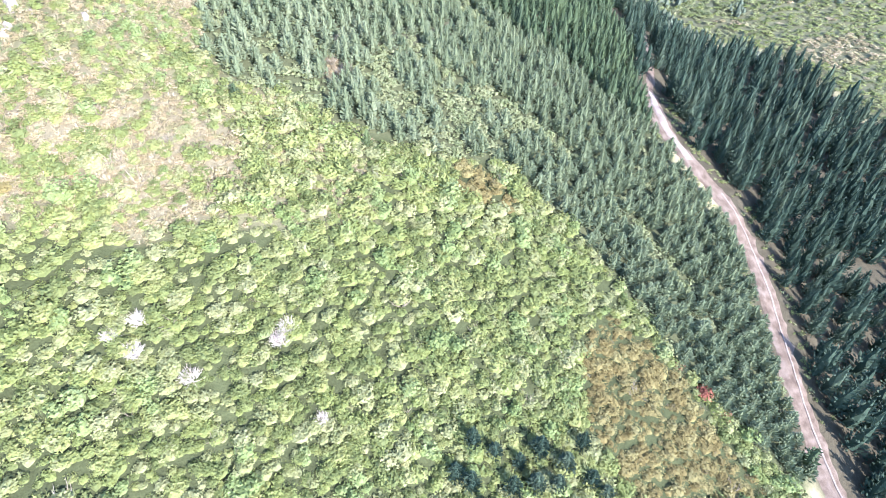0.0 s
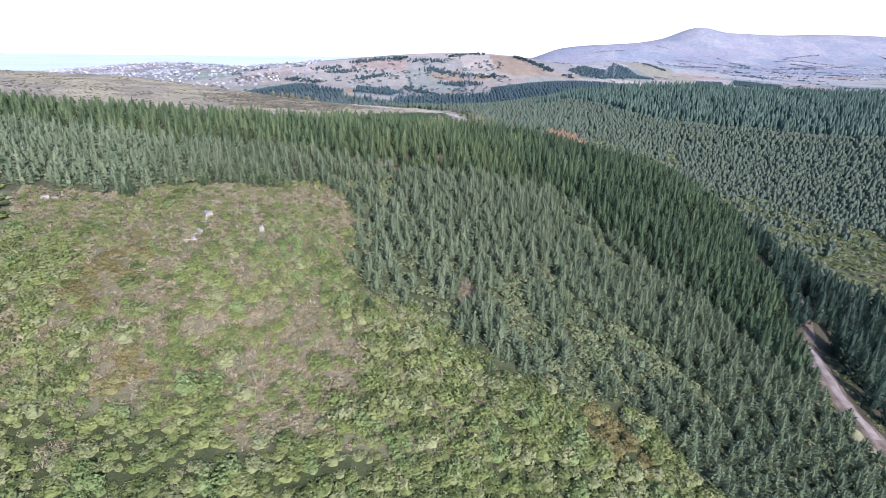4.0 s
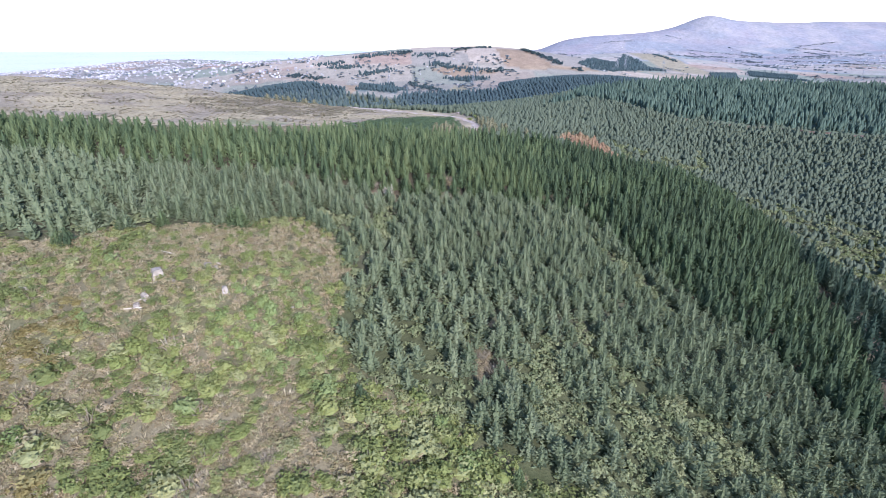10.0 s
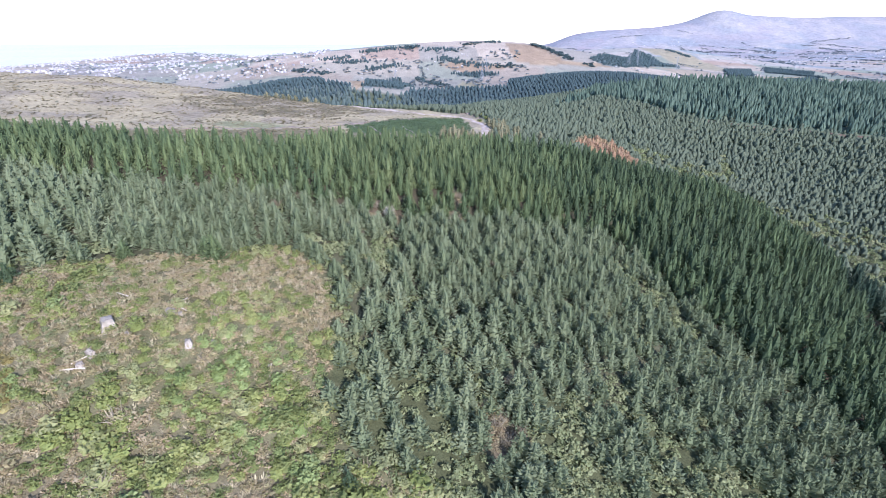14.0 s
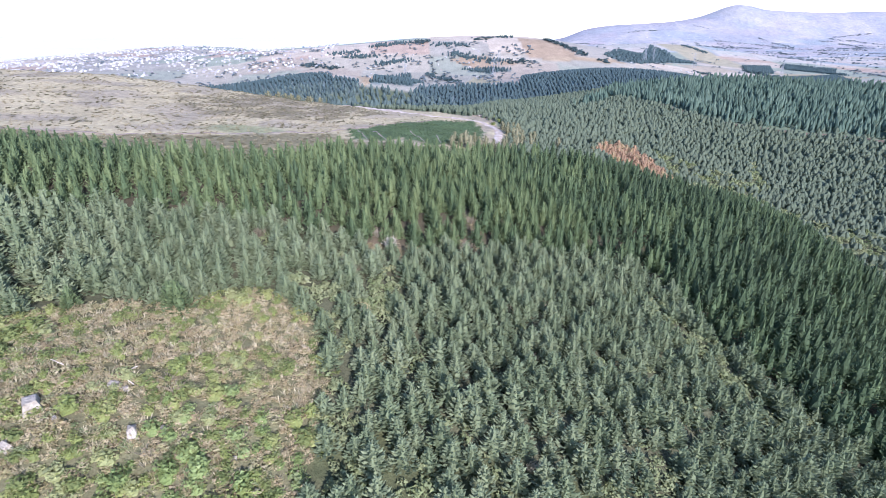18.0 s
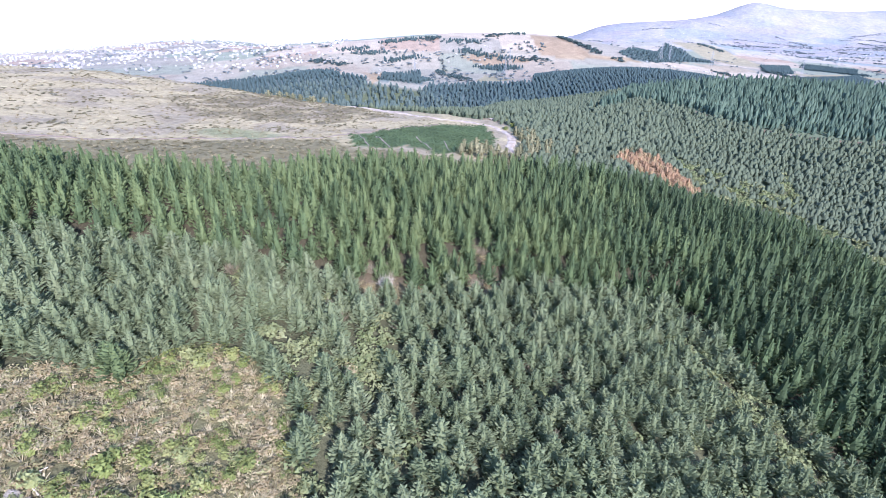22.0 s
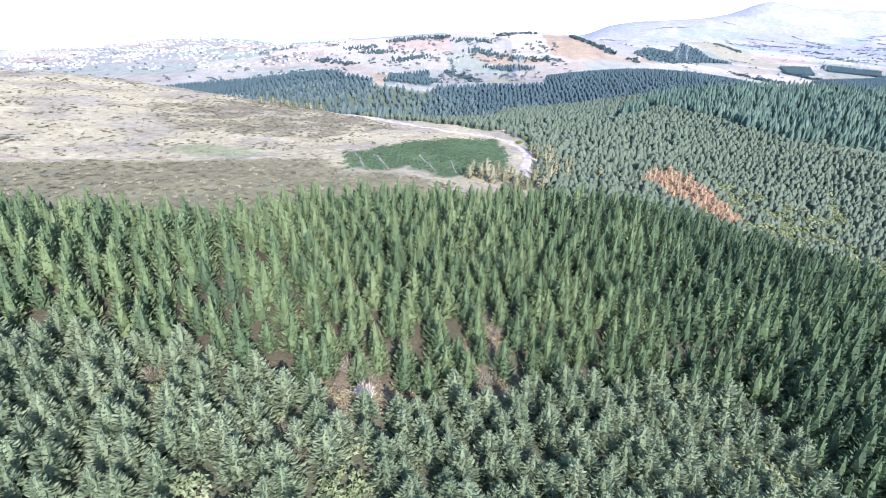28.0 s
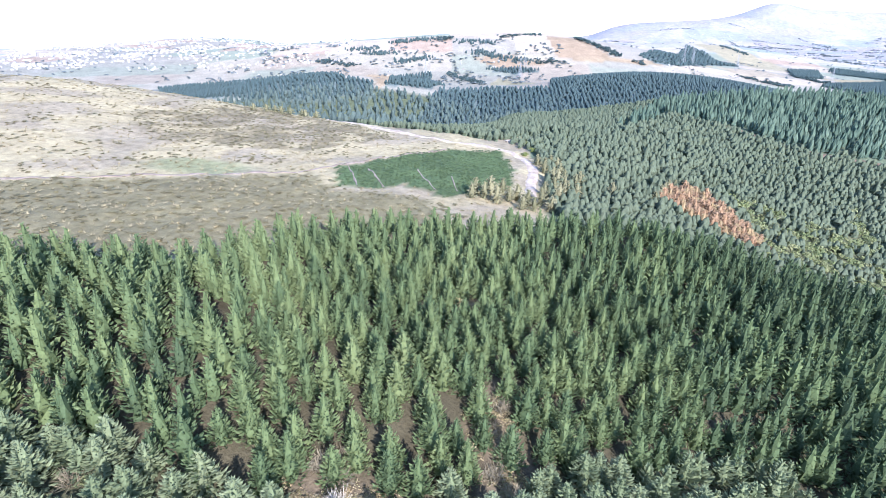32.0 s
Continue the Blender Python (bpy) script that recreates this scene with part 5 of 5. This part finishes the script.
spots = [(-2, 292, 6, 4.4), (2, 289, 6.5, 4.6), (-6, 290, 5, 4), (6, 292, 5.5, 4.2), (22, 338, 7, 4.6), (25, 320, 7.5, 5), (29, 330, 6, 4.5),
         (32, 322, 7, 4.8), (46, 322, 7, 4.6), (14, 288, 5, 4.4), (19, 306, 6, 4.5), (23, 312, 6.5, 4.4), (10, 286, 4.5, 4), (22, 300, 5, 4),
         (28, 345, 6, 5), (20, 348, 5, 4.6), (-5, 296, 6, 5), (0, 297, 6.5, 5.4), (4, 300, 6, 5), (9, 296, 6.5, 5.2), (12, 291, 6, 5), (17, 297, 6.5, 5.4), (20, 292, 5.5, 5), (24, 306, 6.5, 5.2), (27, 315, 7, 5.4), (24, 326, 7, 5.2), (28, 336, 6.5, 5), (31, 312, 6, 5), (35, 330, 6, 4.8), (26, 352, 5.5, 4.6), (69, 337, 4.6, 4.2), (71, 342, 5, 4.4), (74, 347, 4.6, 4.2), (77, 352, 5, 4.4), (66, 333, 4.4, 4), (81, 356, 4.8, 4.2)]
single_trees("tan_larch", LARCH, TAN_LARCH, spots, "fading yellow-brown larch beside the gravel track", "tree", "fading larches", 304)
spots = [(-129 + 4 * k + (k % 2), 412 + 2.2 * k + 3 * (k % 3), 4.2, 5) for k in range(8)]
single_trees("tan_hedge_tree", LARCH, TAN_LARCH, spots, "tan autumn tree in a row on the grassland", "tree", "tan hedge row", 305)
r = np.random.default_rng(306)
SHADE_BUSH = [(16, 365), (20, 372), (24, 380), (19, 386), (28, 390), (33, 398), (40, 408), (46, 412), (24, 360), (27, 352), (37, 414), (52, 405)]
for_x, for_y = np.array([p[0] for p in SHADE_BUSH], float), np.array([p[1] for p in SHADE_BUSH], float)
bush_things("dark_bush", BUSH_BIG, SHRUB, for_x, for_y, r.uniform(2.5, 4, 12), r.uniform(3.5, 5.5, 12),
            "dark green bush beside the gravel track", "bush", "track bushes", 307)

# single round bushes standing in the straw
ROUND = [(-65, 91), (-55, 83), (-36, 91), (-33, 86), (-65, 100), (-51, 97), (-45, 84), (-39, 89), (-76, 88), (-71, 84), (-50, 94), (-27, 90), (-70, 101), (-58, 97), (-44, 92), (-80, 92)]
r = np.random.default_rng(314)
bush_things("round_bush", BUSH_BIG, SHRUB, np.array([p[0] for p in ROUND], float), np.array([p[1] for p in ROUND], float),
            r.uniform(2.0, 2.9, len(ROUND)), r.uniform(4.2, 6.2, len(ROUND)), "round dark green bush standing in pale straw", "bush", "bushes in the straw", 315)

# bleached, red and yellow bushes in the scrub
WHITE = [(-11, 49), (-38, 47), (-29, 42), (-7, 33), (-42, 50), (-37, 52), (-13, 47), (-17.5, 170)]
bush_things("bleached_bush", TWIGS, WHITE_TWIG, np.array([p[0] for p in WHITE], float), np.array([p[1] for p in WHITE], float),
            np.array([3.6, 3.6, 3.5, 3.0, 3.2, 3.3, 3.6, 4.2]), np.array([4.0, 3.8, 3.8, 2.8, 3.2, 3.4, 3.8, 2.6]),
            "bleached white dead bush standing in green scrub", "dead bush", "dead bushes", 308)
RED = [(86, 31), (82, 38), (90, 25)]
bush_things("red_bush", BUSH_BIG, RED_LEAF, np.array([p[0] for p in RED], float), np.array([p[1] for p in RED], float),
            np.array([4.2, 2.8, 3.0]), np.array([5.4, 3.2, 3.6]), "red-brown dying bush at the edge of the firs", "bush", "red bushes", 309)
YELLOW = [(-71, 104.3), (-68, 103), (-73, 105.6), (-69.6, 102.4), (-31.1, 80), (-29.5, 79.4), (-71.6, 102.6), (-78.4, 116.5)]
bush_things("yellow_bush", LOW_BUSH, YELLOW_LEAF, np.array([p[0] for p in YELLOW], float), np.array([p[1] for p in YELLOW], float),
            np.full(8, 1.3), np.full(8, 2.6), "yellow flowering bush in the dry scrub", "bush", "yellow bushes", 310)
GREY = [(-26, 163), (-14, 161), (8, 158), (16, 163), (-38, 158), (22, 150), (-8, 153), (30, 168), (-46, 168), (12, 146), (-30, 87), (-21, 175), (-19, 176), (-18, 174), (0, 180), (2, 183), (-1, 186), (1, 189), (3, 178), (-6, 208), (-3, 210), (-22, 233), (9, 112), (7, 115), (11, 114), (-12, 170), (-10, 168), (-34, 166), (-24, 160)]
bush_things("grey_dead_bush", TWIGS, GREY_TWIG, np.array([p[0] for p in GREY], float), np.array([p[1] for p in GREY], float),
            np.full(len(GREY), 2.4), np.full(len(GREY), 3.4), "bare grey-brown bush in a forest gap", "dead bush", "gap bushes", 311)

BROWN = [(5, 118), (14, 120), (6, 116), (10, 124), (-11, 99), (-6, 101), (-14, 98), (-2, 175), (2, 179), (-24, 148), (-20, 149)]
bush_things("brown_bush", BUSH_BIG, DRY_SHRUB, np.array([p[0] for p in BROWN], float), np.array([p[1] for p in BROWN], float),
            np.full(len(BROWN), 2.2), np.full(len(BROWN), 3.2), "withered red-brown bush between the firs", "bush", "withered bushes", 313)

# withered litter in the forest gaps
r = np.random.default_rng(320)
lx = np.concatenate([g[0] + r.normal(0, g[2] * 0.6, 80) for g in GLADES])
ly = np.concatenate([g[1] + r.normal(0, g[2] * 0.6, 80) for g in GLADES])
plant_stuff("glade_litter", HERB, DRY_SHRUB, lx, ly, r.uniform(0.6, 1.6, lx.shape), r.uniform(1.2, 2.4, lx.shape), r.uniform(0, 0.8, lx.shape),
            "withered brown brush and litter in forest gaps", "brush", 321)

# trees in the fold below the scrub, with its shade put into their dark needles
r = np.random.default_rng(330)
spots = [(a + r.normal(0, 1.2), b + r.normal(0, 1.2), r.uniform(5.5, 8.5), r.uniform(3.6, 5.2)) for a, b in
         ((20, 25), (25, 23), (30, 21), (35, 23), (40, 21), (44, 17), (38, 17), (32, 16), (27, 17), (21, 20), (16, 21), (47, 22), (24, 13), (41, 12), (49, 15))]
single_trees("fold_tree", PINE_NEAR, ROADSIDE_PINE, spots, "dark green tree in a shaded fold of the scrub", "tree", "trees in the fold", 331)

# lone firs on the edge of the scrub
spots = [(-50.3, 139.8, 6.4, 5.4), (-52.6, 141.5, 5.4, 4.4), (-68, 138, 4.8, 3.6), (-83.8, 127.5, 4.6, 4.2), (-86.5, 128, 3.6, 3.2), (-75.9, 134.5, 3.6, 3.2), (-16, 99, 4, 3), (12, 90, 5, 3), (30, 86, 4.6, 3)]
single_trees("edge_fir", FIR_NEAR, DARK_PINE, spots, "bushy dark green fir on the edge of the scrub", "tree", "edge firs", 312)

# ---- rocks and timber on the knoll ----


def rock(name, x, y, size, stretch, turn, seed, label):
    rr = random.Random(seed)
    bm = bmesh.new()
    for k in range(8):
        sx, sy, sz = (k & 1) - 0.5, (k >> 1 & 1) - 0.5, (k >> 2) - 0.5
        taper = 0.82 if sz > 0 else 1.05
        bm.verts.new((sx * taper + rr.uniform(-0.14, 0.14), sy * taper + rr.uniform(-0.14, 0.14), sz + rr.uniform(-0.16, 0.16)))
    for _ in range(3):
        bm.verts.new((rr.uniform(-0.4, 0.4), rr.uniform(-0.4, 0.4), rr.uniform(0.4, 0.62)))
    hull = bmesh.ops.convex_hull(bm, input=bm.verts)
    bmesh.ops.delete(bm, geom=[v for v in hull["geom_interior"] if isinstance(v, bmesh.types.BMVert)], context="VERTS")
    bmesh.ops.bevel(bm, geom=bm.edges[:], offset=0.03, segments=1, affect="EDGES")
    bmesh.ops.triangulate(bm, faces=bm.faces[:])
    me = bpy.data.meshes.new(name)
    bm.to_mesh(me)
    bm.free()
    me.materials.append(ROCK)
    ob = new(name, me)
    ob.matrix_basis = pose(x, y, float(ground(x, y)) + 0.16 * size, rr.uniform(-12, 12), rr.uniform(-12, 12), turn) @ Matrix.Diagonal((size * stretch * 0.5, size * 0.45, size * 0.56, 1))
    return tagged(ob, label, "rock", "rocks on the knoll")


for k, (a, b, s, e, turn) in enumerate(((-58.4, 116.0, 4.4, 1.1, 35), (-55.2, 115.0, 1.6, 0.8, 60), (-50.6, 121.2, 2.0, 1.7, 5), (-48.9, 120.9, 1.4, 1.2, 40), (-45, 115.2, 3.0, 0.9, 20), (-59.2, 111.4, 2.8, 0.7, 70), (-60.2, 109.8, 2.2, 1.0, 15),
                                        (-41.5, 116.3, 1.7, 1.1, 15), (-40.9, 115.6, 1.2, 1.0, 0), (-106, 125.6, 2.8, 1.6, 10), (-103.7, 125.8, 1.8, 1.2, 30), (-84, 113.5, 2.2, 1.4, 0),
                                        (-99, 109.5, 2.2, 1.2, 50), (-32, 115, 1.2, 1.2, 30), (-47, 104, 1.3, 1.3, 10))):
    rock("rock", a, b, s, e, turn, k + 3, "pale grey weathered boulder lying in dry scrub")


def log_thing(x, y, length, thick, turn, tip, label):
    bm = bmesh.new()
    bmesh.ops.create_cone(bm, cap_ends=True, segments=8, radius1=thick, radius2=thick * 0.55, depth=length)
    for k in range(3):
        bmesh.ops.create_cone(bm, cap_ends=True, segments=5, radius1=thick * 0.35, radius2=thick * 0.15, depth=0.7,
                              matrix=pose(thick, 0, -length * 0.3 + k * length * 0.25, 0, 60 + 15 * k, 40 * k))
    me = bpy.data.meshes.new("log")
    bm.to_mesh(me)
    bm.free()
    me.materials.append(WHITE_TWIG)
    ob = new("log", me)
    ob.matrix_basis = pose(x, y, float(ground(x, y)) + thick + 0.35, 0, 90 - tip, turn)
    return tagged(ob, label, "log", "fallen logs")


for a, b, length, thick, turn, tip in ((-61, 109.1, 4.0, 0.16, 5, 3), (-60.2, 110.8, 3.4, 0.12, 48, 8), (-59.6, 112, 1.8, 0.2, 110, 5), (-49.9, 123.6, 2.6, 0.1, 35, 10),
                                       (-49, 122, 2.4, 0.09, 150, 6), (-37, 119.4, 2.2, 0.08, 20, 9), (-60, 123.4, 2.8, 0.1, 160, 4), (-54.6, 118.3, 1.6, 0.08, 80, 5)):
    log_thing(a, b, length, thick, turn, tip, "bleached fallen log lying on low scrub")
